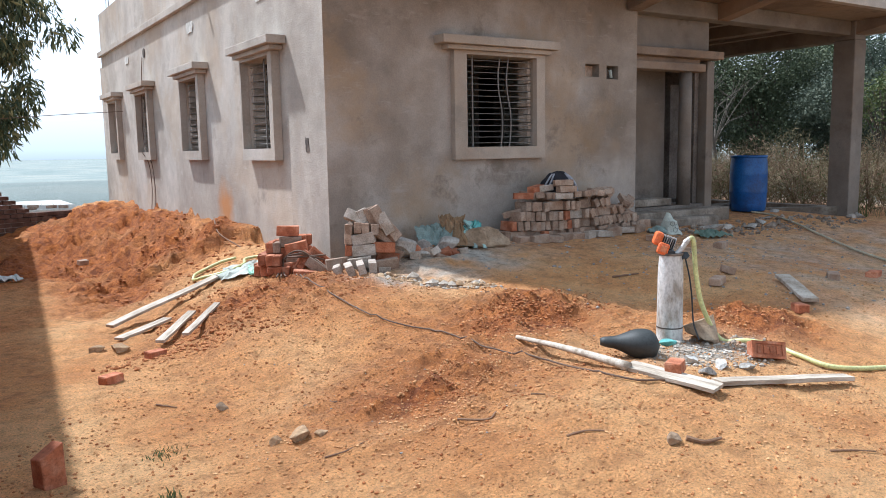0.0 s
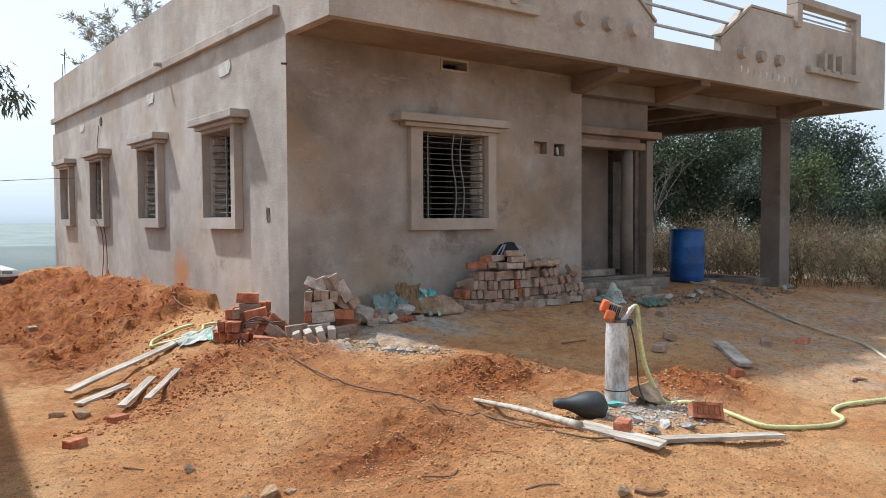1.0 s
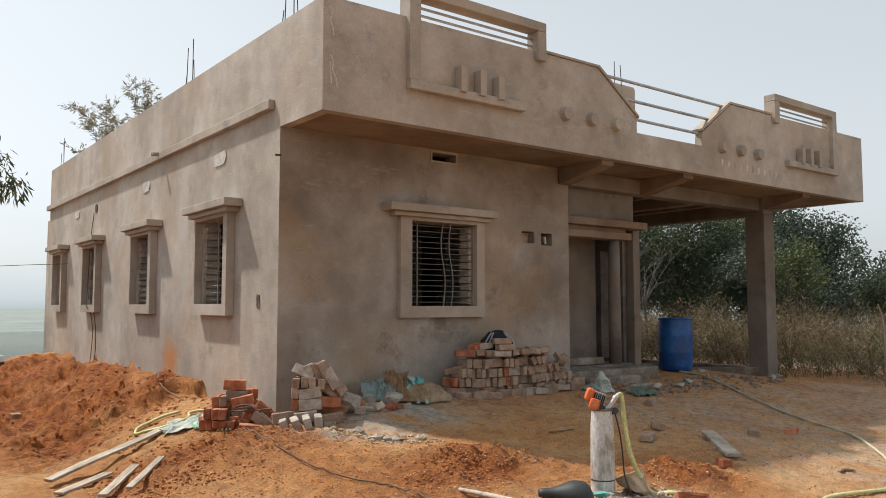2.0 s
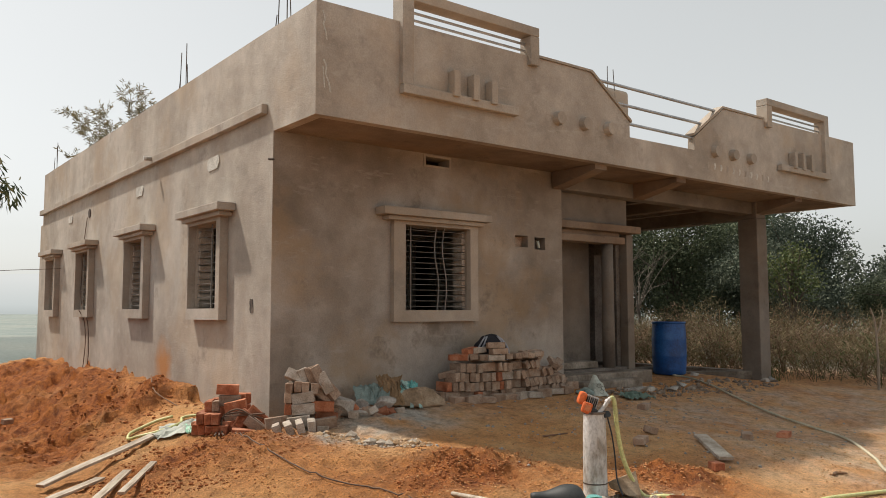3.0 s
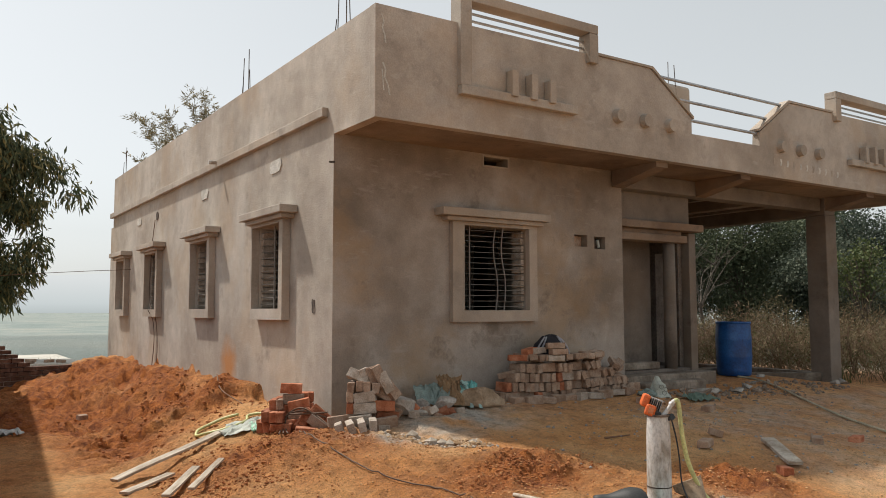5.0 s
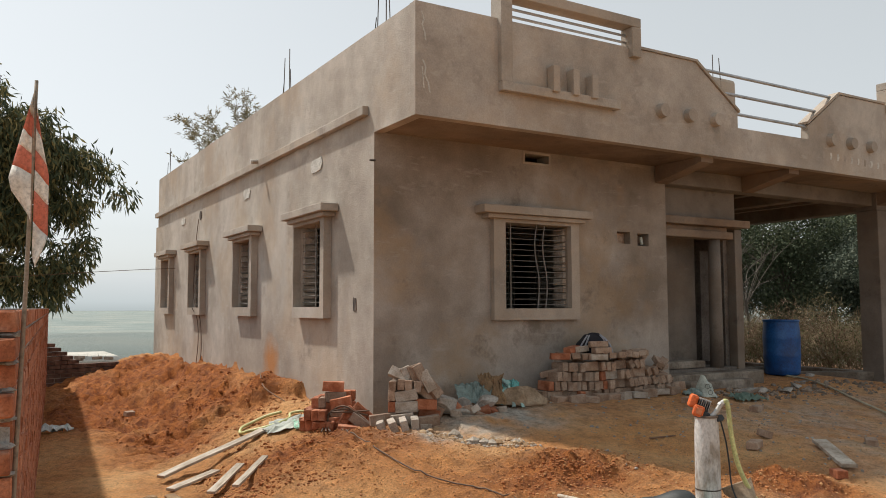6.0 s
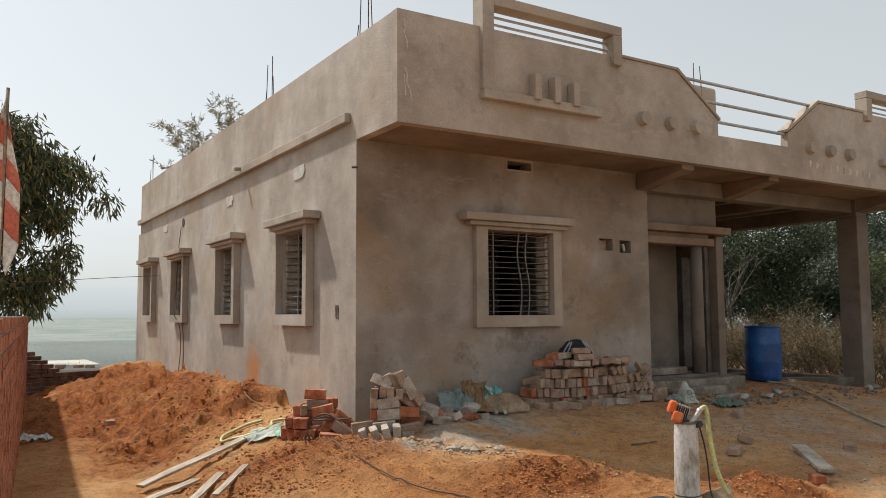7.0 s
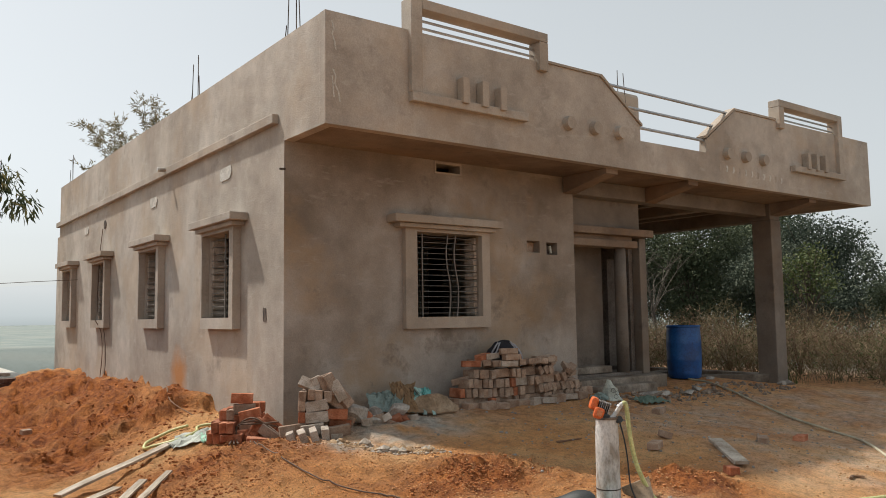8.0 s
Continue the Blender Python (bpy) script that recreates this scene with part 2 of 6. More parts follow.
# paler leaf colour with the haze over the farther woods mixed in
LEAF_HAZY = leaf_material("haze_paled_leaf", (0.06, 0.078, 0.057), (0.1, 0.12, 0.085), (0.155, 0.17, 0.12))
LEAF_LEFT = leaf_material("drooping_leaf", (0.045, 0.062, 0.035), (0.09, 0.108, 0.053), (0.29, 0.24, 0.1))
LEAF_BAMBOO = leaf_material("bamboo_leaf", (0.17, 0.15, 0.09), (0.26, 0.22, 0.13), (0.37, 0.31, 0.18))
LEAF_DRY = leaf_material("dry_grass_blade", (0.1, 0.078, 0.04), (0.175, 0.138, 0.074), (0.26, 0.205, 0.118))
LEAF_GRASS = leaf_material("green_grass_blade", (0.06, 0.085, 0.03), (0.1, 0.125, 0.048), (0.17, 0.175, 0.075))


# ---- builders ----
def part(name, bm, material, parent=None, label="", smooth=False):
    me = bpy.data.meshes.new(name)
    bm.to_mesh(me)
    bm.free()
    me.materials.append(material)
    if smooth:
        for f in me.polygons:
            f.use_smooth = True
    ob = new(name, me)
    ob.parent = parent
    return tagged(ob, label)


def thing(name, m, label, category, group="", kind=""):
    ob = new(name)
    ob.matrix_world = m
    ob.empty_display_size = 0.1
    return tagged(ob, label, category, group, kind)


def add_box(bm, x0, x1, y0, y1, z0, z1, soften=0.0):
    r = bmesh.ops.create_cube(bm, size=1)
    for v in r["verts"]:
        v.co = Vector((x0 + (v.co.x + 0.5) * (x1 - x0), y0 + (v.co.y + 0.5) * (y1 - y0), z0 + (v.co.z + 0.5) * (z1 - z0)))
    if soften:
        edges = list({e for v in r["verts"] for e in v.link_edges})
        bmesh.ops.bevel(bm, geom=edges, offset=soften, segments=2, affect="EDGES", profile=0.5)
    return bm


def box(x0, x1, y0, y1, z0, z1, soften=0.0):
    return add_box(bmesh.new(), x0, x1, y0, y1, z0, z1, soften)


def add_rod(bm, a, b, r, r2=None, sides=8):
    a, b = Vector(a), Vector(b)
    d = b - a
    m = Matrix.Translation((a + b) / 2) @ d.to_track_quat("Z", "Y").to_matrix().to_4x4()
    bmesh.ops.create_cone(bm, cap_ends=True, segments=sides, radius1=r, radius2=r if r2 is None else r2, depth=d.length, matrix=m)
    return bm


def rod(a, b, r, r2=None, sides=8):
    return add_rod(bmesh.new(), a, b, r, r2, sides)


def smooth_path(pts, steps=8):
    """A Catmull-Rom line through the points."""
    pts = [Vector(p) for p in pts]
    pts = [pts[0] * 2 - pts[1]] + pts + [pts[-1] * 2 - pts[-2]]
    out = []
    for i in range(1, len(pts) - 2):
        a, b, c, d = pts[i - 1:i + 3]
        for k in range(steps):
            t = k / steps
            out.append(0.5 * (2 * b + (c - a) * t + (2 * a - 5 * b + 4 * c - d) * t * t + (3 * b - a - 3 * c + d) * t ** 3))
    return out + [pts[-2]]


def tube(pts, radius, sides=8, steps=8, end_radius=None, bm=None):
    bm = bm or bmesh.new()
    line = smooth_path(pts, steps)
    rings, side = [], None
    for i, p in enumerate(line):
        d = (line[min(i + 1, len(line) - 1)] - line[max(i - 1, 0)]).normalized()
        side = (side or d.orthogonal())
        side = (side - d * side.dot(d)).normalized()
        up = d.cross(side)
        r = radius + ((end_radius if end_radius is not None else radius) - radius) * i / max(len(line) - 1, 1)
        rings.append([bm.verts.new(p + (side * math.cos(a) + up * math.sin(a)) * r) for a in (2 * math.pi * k / sides for k in range(sides))])
    for a, b in zip(rings, rings[1:]):
        for k in range(sides):
            bm.faces.new((a[k], a[(k + 1) % sides], b[(k + 1) % sides], b[k]))
    bm.faces.new(rings[0][::-1])
    bm.faces.new(rings[-1])
    return bm


def extruded(outline, y0, y1, to=lambda u, w, z: (u, w, z)):
    """A flat outline in (u, z), made thick from y0 to y1."""
    bm = bmesh.new()
    front = [bm.verts.new(to(u, y0, z)) for u, z in outline]
    back = [bm.verts.new(to(u, y1, z)) for u, z in outline]
    bm.faces.new(front)
    bm.faces.new(back[::-1])
    for i in range(len(outline)):
        j = (i + 1) % len(outline)
        bm.faces.new((front[j], front[i], back[i], back[j]))
    bmesh.ops.recalc_face_normals(bm, faces=bm.faces)
    return bm


def pierced(u0, u1, z0, z1, w0, w1, holes, to):
    """A wall from u0 to u1 and z0 to z1, thick from w0 to w1, with rectangular holes (ua, ub, za, zb) right through it."""
    us = sorted({u0, u1, *(h[0] for h in holes), *(h[1] for h in holes)})
    zs = sorted({z0, z1, *(h[2] for h in holes), *(h[3] for h in holes)})

    def solid(i, j):
        if not (0 <= i < len(us) - 1 and 0 <= j < len(zs) - 1):
            return False
        u, z = (us[i] + us[i + 1]) / 2, (zs[j] + zs[j + 1]) / 2
        return not any(a < u < b and c < z < d for a, b, c, d in holes)

    bm, made = bmesh.new(), {}

    def v(u, w, z):
        k = (round(u, 4), round(w, 4), round(z, 4))
        if k not in made:
            made[k] = bm.verts.new(to(u, w, z))
        return made[k]

    for i in range(len(us) - 1):
        for j in range(len(zs) - 1):
            if not solid(i, j):
                continue
            a, b, c, d = us[i], us[i + 1], zs[j], zs[j + 1]
            for w in (w0, w1):
                bm.faces.new((v(a, w, c), v(b, w, c), v(b, w, d), v(a, w, d)))
            for di, dj, e in ((-1, 0, ((a, c), (a, d))), (1, 0, ((b, c), (b, d))), (0, -1, ((a, c), (b, c))), (0, 1, ((a, d), (b, d)))):
                if not solid(i + di, j + dj):
                    (p, q), (r, s) = e
                    bm.faces.new((v(p, w0, q), v(r, w0, s), v(r, w1, s), v(p, w1, q)))
    bmesh.ops.recalc_face_normals(bm, faces=bm.faces)
    return bm


def along_x(u, w, z):
    return (u, w, z)


def along_y(u, w, z):
    return (w, u, z)


def step(a, b, v):
    t = min(max((v - a) / (b - a), 0.0), 1.0)
    return t * t * (3 - 2 * t)


# ---- ground ----
HEAPS = ((-0.2, 2.6, 0.5, 0.44), (-0.2, 3.9, 0.5, 0.24), (-0.4, 10, 1.6, 0.333), (-0.7, 6, 1.2, 0.035), (-0.5, 1.1, 0.6, 0.23), (-0.9, -1.5, 0.7, 0.256),
         (0.5, -2.75, 0.55, 0.183), (-0.6, -4.6, 0.9, 0.278), (1.9, -0.4, 1.6, 0.167), (4.3, -0.2, 1.1, 0.196), (7.4, 0.6, 1.5, 0.272),
         (1.2, -4.1, 0.7, 0.141), (3.4, -3.2, 1.0, 0.148), (-0.1, 5.2, 0.7, 0.439), (-1.0, 4.4, 0.8, -0.148), (0.0, 7.3, 0.8, 0.28), (1.5, -0.25, 0.75, 0.11), (0.7, -0.5, 0.42, 0.085))
# freshly dug earth: x, y, radius
DIGGINGS = ((-0.35, 2.8, 0.6), (-1.9, 1.3, 0.45), (-1.3, 4.8, 0.9), (-1.2, 6.8, 1.2), (-1.0, -0.9, 0.75), (0.35, -2.9, 0.5), (1.75, -3.85, 0.45),
            (-0.9, 9.0, 1.3), (-1.7, 2.6, 0.55), (-1.0, -3.6, 0.5), (-2.0, 5.0, 0.9))


def gz(x, y):
    z = -0.205 + 0.235 * step(-5.5, -0.5, y) * step(-2.2, -0.2, x)
    for cx, cy, w, h in HEAPS:
        d = ((x - cx) ** 2 + (y - cy) ** 2) / (2 * w * w)
        if d < 12:
            z += h * math.exp(-d)
    z += 0.08 * math.exp(-((x - 1.75) ** 2 + (y + 3.85) ** 2) / 0.18)
    # the hill falls away to the plain behind and beside the plot
    r = max(y - 34, -(x + 26), -y - 30, x - 60, 0.0)
    return z - 7.0 * step(0, 130, r)


def dug(x, y):
    return min(1.0, sum(math.exp(-((x - a) ** 2 + (y - b) ** 2) / (2 * r * r)) for a, b, r in DIGGINGS))


def rough(x, y):
    k = dug(x, y)
    p = Vector((x, y, 0.0))
    z = noise.fractal(p * 1.3, 0.9, 2.0, 4) * 0.026 + noise.fractal(p * 6.0, 0.75, 2.1, 3) * (0.012 + 0.02 * k)
    ridge = 1 - abs(noise.fractal(p * 1.9 + Vector((4, 9, 1)), 0.9, 2.0, 3))
    z += k * (0.13 * ridge ** 3 - 0.075)
    # broken ledges where the heaps by the side wall were cut by spades
    cutaway = step(0.9, 2.2, y) * step(0.9, 0.2, abs(x + 0.9) - 0.7)
    if cutaway > 0:
        q = noise.noise(p * 0.9 + Vector((2, 5, 0))) + 0.45 * noise.noise(p * 2.6)
        z += cutaway * (0.11 * step(0.0, 0.1, q) - 0.08 + 0.08 * abs(noise.noise(p * 3.4)))
    return z


def spaced(stops):
    out = []
    for (a, b, s) in stops:
        n = max(1, round((b - a) / s))
        out += [a + (b - a) * i / n for i in range(n)]
    return out + [stops[-1][1]]


def build_ground():
    xs = spaced(((-3000, -400, 520), (-400, -60, 68), (-60, -12, 4), (-12, -4, 0.4), (-4, 2.2, 0.032), (2.2, 5.2, 0.06), (5.2, 13, 0.14), (13, 40, 1.5), (40, 300, 26), (300, 3000, 540)))
    ys = spaced(((-3000, -300, 540), (-300, -40, 52), (-40, -9, 1.6), (-9, -5.6, 0.12), (-5.6, 3.4, 0.034), (3.4, 12.5, 0.1), (12.5, 60, 1.6), (60, 400, 34), (400, 3000, 520)))
    nx, ny = len(xs), len(ys)
    co, col, cem = np.empty((nx * ny, 3)), np.zeros((nx * ny, 4)), np.zeros((nx * ny, 4))
    k = 0
    for y in ys:
        for x in xs:
            near = -12 < x < 14 and -12 < y < 14
            co[k] = x, y, gz(x, y) + (rough(x, y) if near else 0.0)
            d = dug(x, y) if near else 0.0
            p = Vector((x, y, 2.0))
            red = d * (1.0 + 0.5 * noise.noise(p * 1.7)) if near else 0.0
            grey = max(step(-2.0, -0.4, y + 0.35 * noise.noise(p * 1.1)) * step(0.2, 1.2, x), step(2.6, 4.2, x) * step(-5.0, -1.2, y) * 0.45)
            grey = max(grey, 0.85 * math.exp(-((x - 0.95) ** 2 + (y + 4.3) ** 2) / 0.13), 0.5 * step(-4.5, -5.5, x))
            grey = max(grey, 0.25 * math.exp(-((x + 1.9) ** 2 + (y - 0.8) ** 2) / 0.9)) * (0.55 + 0.5 * noise.noise(p * 2.3))
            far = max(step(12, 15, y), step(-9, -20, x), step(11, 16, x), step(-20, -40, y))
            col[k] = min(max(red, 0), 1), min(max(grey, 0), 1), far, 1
            if near:
                blot = 0.75 + 0.9 * noise.noise(p * 2.6) + 0.4 * noise.noise(p * 9.0)
                c = max(math.exp(-((x - 0.95) / 0.9) ** 2 - ((y + 0.85) / 0.5) ** 2), math.exp(-((x - 0.25) / 0.55) ** 2 - ((y + 1.35) / 0.32) ** 2), math.exp(-((x - 0.72) / 0.45) ** 2 - ((y + 4.22) / 0.22) ** 2)) * 1.25
                c = max(c, 0.42 * step(2.2, 3.6, x) * step(-6.5, -4.5, y) * step(-0.6, -1.6, y))
                cem[k, :3] = min(max(c * blot, 0.0), 1.0)
            k += 1
    i = np.arange((nx - 1) * (ny - 1))
    a = (i // (nx - 1)) * nx + i % (nx - 1)
    me = bpy.data.meshes.new("ground")
    me.from_pydata(co.tolist(), [], np.stack([a, a + 1, a + nx + 1, a + nx], 1).tolist())
    layer = me.color_attributes.new("soil", "FLOAT_COLOR", "POINT")
    layer.data.foreach_set("color", col.ravel())
    layer = me.color_attributes.new("cement", "FLOAT_COLOR", "POINT")
    layer.data.foreach_set("color", cem.ravel())
    me.materials.append(SOIL)
    for f in me.polygons:
        f.use_smooth = True
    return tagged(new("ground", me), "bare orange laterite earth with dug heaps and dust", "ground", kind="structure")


build_ground()

# ---- house ----
EAVE_Y = -0.95
SOFFIT, TOP, RIGHT = 3.36, 4.54, 11.54
house = thing("house", pose(0, 0, 0), "unfinished single-storey house in bare grey cement plaster", "house")

SIDE_WINDOWS = ((1.2, 2.3), (4.14, 5.2), (7.34, 8.36), (10.12, 11.06))
FW = (1.55, 2.87)
side_holes = [(a + 0.12, b - 0.04, 1.415, 2.48) for a, b in SIDE_WINDOWS]
part("wall", pierced(0.23, 12.0, -0.4, SOFFIT, 0.0, 0.23, side_holes, along_y), PLASTER, house)
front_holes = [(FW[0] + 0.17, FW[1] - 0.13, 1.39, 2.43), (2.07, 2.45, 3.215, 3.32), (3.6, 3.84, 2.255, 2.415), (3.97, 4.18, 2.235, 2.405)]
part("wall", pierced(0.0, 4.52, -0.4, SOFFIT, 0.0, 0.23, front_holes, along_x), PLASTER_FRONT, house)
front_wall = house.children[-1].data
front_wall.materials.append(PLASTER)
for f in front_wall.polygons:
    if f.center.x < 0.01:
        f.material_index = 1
part("wall", pierced(0.23, 12.0, -0.4, SOFFIT, 4.29, 4.52, [(2.6, 3.6, 0.55, 2.6)], along_y), PLASTER, house, "inner cement wall")
# dark tone makes this wall stand in for the shadowed doorway gap
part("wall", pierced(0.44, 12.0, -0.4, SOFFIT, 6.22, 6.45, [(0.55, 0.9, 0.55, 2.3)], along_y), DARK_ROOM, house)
part("wall", pierced(4.53, 5.8, 0.5, SOFFIT, 0.64, 0.78, [], along_x), SHADED_CONCRETE, house, "brown cement wall inside the entrance")
part("wall", pierced(0.0, 6.45, -0.4, SOFFIT, 12.0, 12.23, [], along_x), PLASTER, house)
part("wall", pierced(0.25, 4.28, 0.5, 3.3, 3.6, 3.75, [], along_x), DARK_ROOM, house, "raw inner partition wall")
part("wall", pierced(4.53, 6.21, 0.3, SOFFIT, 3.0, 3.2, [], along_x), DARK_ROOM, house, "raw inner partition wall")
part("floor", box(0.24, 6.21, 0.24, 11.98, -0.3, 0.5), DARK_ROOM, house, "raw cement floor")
DIRTY_CEMENT = grainy("dirty_cement", (0.13, 0.1, 0.075), (0.21, 0.175, 0.14), (0.31, 0.27, 0.225), 2.2, 24.0, 0.96, 0.7, 0.014)
part("step", box(4.53, 6.45, -0.06, 0.235, 0.0, 0.46, 0.02), DIRTY_CEMENT, house, "dusty cement threshold slab")
part("step", box(4.64, 5.95, -0.27, -0.07, 0.0, 0.375, 0.03), DIRTY_CEMENT, house, "dusty lower cement step")
part("step", box(4.6, 5.6, 0.3, 0.55, 0.505, 0.61, 0.015), DIRTY_CEMENT, house)
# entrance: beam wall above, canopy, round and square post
part("wall", box(4.53, 6.21, 0.2, 0.43, 2.715, SOFFIT - 0.004), SHADED_CONCRETE, house, "beam wall over the entrance")
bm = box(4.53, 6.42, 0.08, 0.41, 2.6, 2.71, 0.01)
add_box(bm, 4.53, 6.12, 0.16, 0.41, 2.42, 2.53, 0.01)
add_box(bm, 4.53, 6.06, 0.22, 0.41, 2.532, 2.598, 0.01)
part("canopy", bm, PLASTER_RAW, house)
part("post", rod((5.86, 0.31, 0.5), (5.86, 0.31, 2.42), 0.1, 0.09, 20), SHADED_CONCRETE, house, "round cement post", True)
part("post", box(6.3, 6.46, 0.28, 0.436, 0.0, 2.595, 0.01), SHADED_CONCRETE, house)

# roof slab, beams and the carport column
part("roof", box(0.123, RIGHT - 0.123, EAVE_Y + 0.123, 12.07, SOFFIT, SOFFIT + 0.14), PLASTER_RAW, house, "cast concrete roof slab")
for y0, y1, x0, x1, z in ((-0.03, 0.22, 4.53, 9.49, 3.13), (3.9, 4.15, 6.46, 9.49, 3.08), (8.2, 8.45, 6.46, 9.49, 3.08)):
    part("beam", box(x0, x1, y0, y1, z, SOFFIT - 0.003, 0.01), SHADED_CONCRETE, house)
part("beam", box(9.5, 9.82, -0.1, 12.0, 3.06, SOFFIT - 0.003, 0.01), SHADED_CONCRETE, house)
part("beam", box(8.75, 8.9, 0.23, 12.0, 3.2, SOFFIT - 0.003, 0.01), SHADED_CONCRETE, house)
part("beam", box(6.95, 7.1, 0.23, 12.0, 3.2, SOFFIT - 0.003, 0.01), SHADED_CONCRETE, house)
part("beam", box(7.8, 8.03, 0.23, 12.0, 3.14, SOFFIT - 0.003, 0.01), SHADED_CONCRETE, house)
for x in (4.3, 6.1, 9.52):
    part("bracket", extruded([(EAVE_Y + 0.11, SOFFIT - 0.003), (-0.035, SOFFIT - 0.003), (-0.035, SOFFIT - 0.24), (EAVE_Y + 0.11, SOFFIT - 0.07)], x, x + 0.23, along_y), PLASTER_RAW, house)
part("column", box(9.5, 9.83, -0.11, 0.27, -0.3, 3.058, 0.015), SHADED_CONCRETE, house)
part("column", box(9.5, 9.83, 8.1, 8.45, -0.3, 3.058, 0.015), SHADED_CONCRETE, house)
part("plinth", box(9.56, 9.78, 0.275, 8.09, -0.2, 0.28, 0.015), DIRTY_CEMENT, house, "low cement plinth beam")
part("plinth", box(6.46, 9.2, 3.2, 3.45, -0.2, 0.42, 0.015), DIRTY_CEMENT, house, "low cement plinth beam")

part("plinth", box(6.47, 8.25, 0.84, 1.04, -0.2, gz(8.0, 0.9) + 0.12, 0.015), DIRTY_CEMENT, house, "low cement kerb behind the drum")
bm = box(0.0, 1.5, -0.1, 0.1, -0.2, gz(9.0, 0.5) + 0.1, 0.015)
bm.transform(pose(8.27, 0.94, 0, 0, 0, -32))
part("plinth", bm, DIRTY_CEMENT, house, "low cement kerb running to the column")

# front parapet with its stepped outline
outline = [(0, SOFFIT - 0.004), (RIGHT, SOFFIT - 0.004), (RIGHT, TOP + 0.03), (7.2, TOP), (6.43, 4.0), (6.41, 3.79), (4.9, 3.78), (4.9, 3.99), (4.1, TOP + 0.01), (0, TOP)]
part("parapet", extruded(outline, EAVE_Y, EAVE_Y + 0.12), PLASTER, house, "front parapet with sloped shoulders")
part("coping", extruded([(3.1, TOP + 0.012), (4.11, TOP + 0.012), (4.925, 3.985), (4.925, 4.02), (4.13, TOP + 0.042), (3.1, TOP + 0.042)], EAVE_Y - 0.025, EAVE_Y + 0.14), PLASTER_TRIM, house)
part("coping", extruded([(6.4, 4.012), (7.18, TOP + 0.006), (8.36, TOP + 0.012), (8.36, TOP + 0.042), (7.16, TOP + 0.04), (6.38, 4.045)], EAVE_Y - 0.02, EAVE_Y + 0.14), PLASTER_TRIM, house)
part("parapet", extruded([(EAVE_Y + 0.121, SOFFIT - 0.004), (0.0, SOFFIT - 0.004), (0.004, SOFFIT), (12.0, SOFFIT), (12.0, TOP - 0.02), (EAVE_Y + 0.121, TOP - 0.005)], 0.0, 0.12, along_y), PLASTER, house, "side parapet")
part("parapet", extruded([(EAVE_Y + 0.121, SOFFIT), (12.0, SOFFIT), (12.0, TOP - 0.02), (EAVE_Y + 0.121, TOP)], RIGHT - 0.12, RIGHT, along_y), PLASTER, house, "side parapet")
part("parapet", box(0.121, RIGHT - 0.121, 12.08, 12.2, SOFFIT + 0.15, TOP - 0.02), PLASTER, house, "rear parapet")
bm = box(-0.075, -0.002, 0.15, 12.05, 3.575, 3.685, 0.008)
part("drip_band", bm, PLASTER_TRIM, house)
part("spout", rod((-0.19, 3.98, 3.65), (0.05, 3.98, 3.66), 0.032, sides=10), CASING, house, "short drain pipe")

for sgn, x0 in ((1, 1.02), (-1, 10.46)):
    def X(u):
        return x0 + sgn * u
    def fb(u0, u1, z0, z1, y0=EAVE_Y - 0.07, y1=EAVE_Y + 0.13):
        return box(min(X(u0), X(u1)), max(X(u0), X(u1)), y0, y1, z0, z1, 0.008)
    part("frame_post", fb(0, 0.15, 3.837, 4.905), PLASTER_TRIM, house)
    part("frame_post", fb(1.93, 2.075, 4.42, 4.787), PLASTER_TRIM, house)
    part("frame_top", fb(0.152, 2.075, 4.79, 4.905), PLASTER_TRIM, house)
    part("frame_ledge", fb(0, 1.7, 3.73, 3.834, EAVE_Y - 0.09, EAVE_Y - 0.002), PLASTER_TRIM, house)
    for z in (4.615, 4.7):
        part("rail", rod((X(0.14), EAVE_Y + 0.05, z), (X(1.94), EAVE_Y + 0.05, z), 0.016), STEEL, house, "thin steel rail")
    for u, h in ((0.715, 4.1), (1.0, 4.1), (1.28, 4.075)):
        part("ornament_bar", fb(u - 0.045, u + 0.045, 3.8, h, EAVE_Y - 0.125, EAVE_Y - 0.003), PLASTER_TRIM, house)
for x in (3.47, 3.96, 4.44, 6.92, 7.41, 7.91):
    bm = rod((x, EAVE_Y - 0.085, 3.825), (x, EAVE_Y + 0.01, 3.825), 0.08, 0.092, 24)
    part("ornament_disc", bm, PLASTER_TRIM, house)
for z, xa, xb in ((4.5, 4.2, 7.2), (4.24, 4.55, 6.75), (3.985, 4.93, 6.46)):
    part("rail", rod((xa, EAVE_Y + 0.06, z), (xb, EAVE_Y + 0.06, z), 0.022, sides=10), STEEL, house, "steel pipe rail")
part("roof_pier", box(5.45, 6.1, 0.0, 0.65, SOFFIT + 0.14, 4.85, 0.06), PLASTER, house, "plastered pier on the roof")


def rebar_cluster(x, y, z, hs):
    for i, h in enumerate(hs):
        a = (x + 0.03 * (i % 2), y + 0.17 * i - 0.2, z - 0.2)
        part("starter_bar", rod(a, (a[0] + 0.012 * (i - 1), a[1] + 0.02 * (1 - i), z + h), 0.0065, sides=6), IRON, house)


rebar_cluster(0.05, -0.1, TOP, (0.34, 0.62, 0.55, 0.2))
rebar_cluster(0.05, 3.05, TOP, (0.3, 0.65, 0.55, 0.22))
rebar_cluster(0.05, 11.2, TOP, (0.5, 0.62, 0.3))
rebar_cluster(5.75, 0.2, 4.84, (0.3, 0.4))


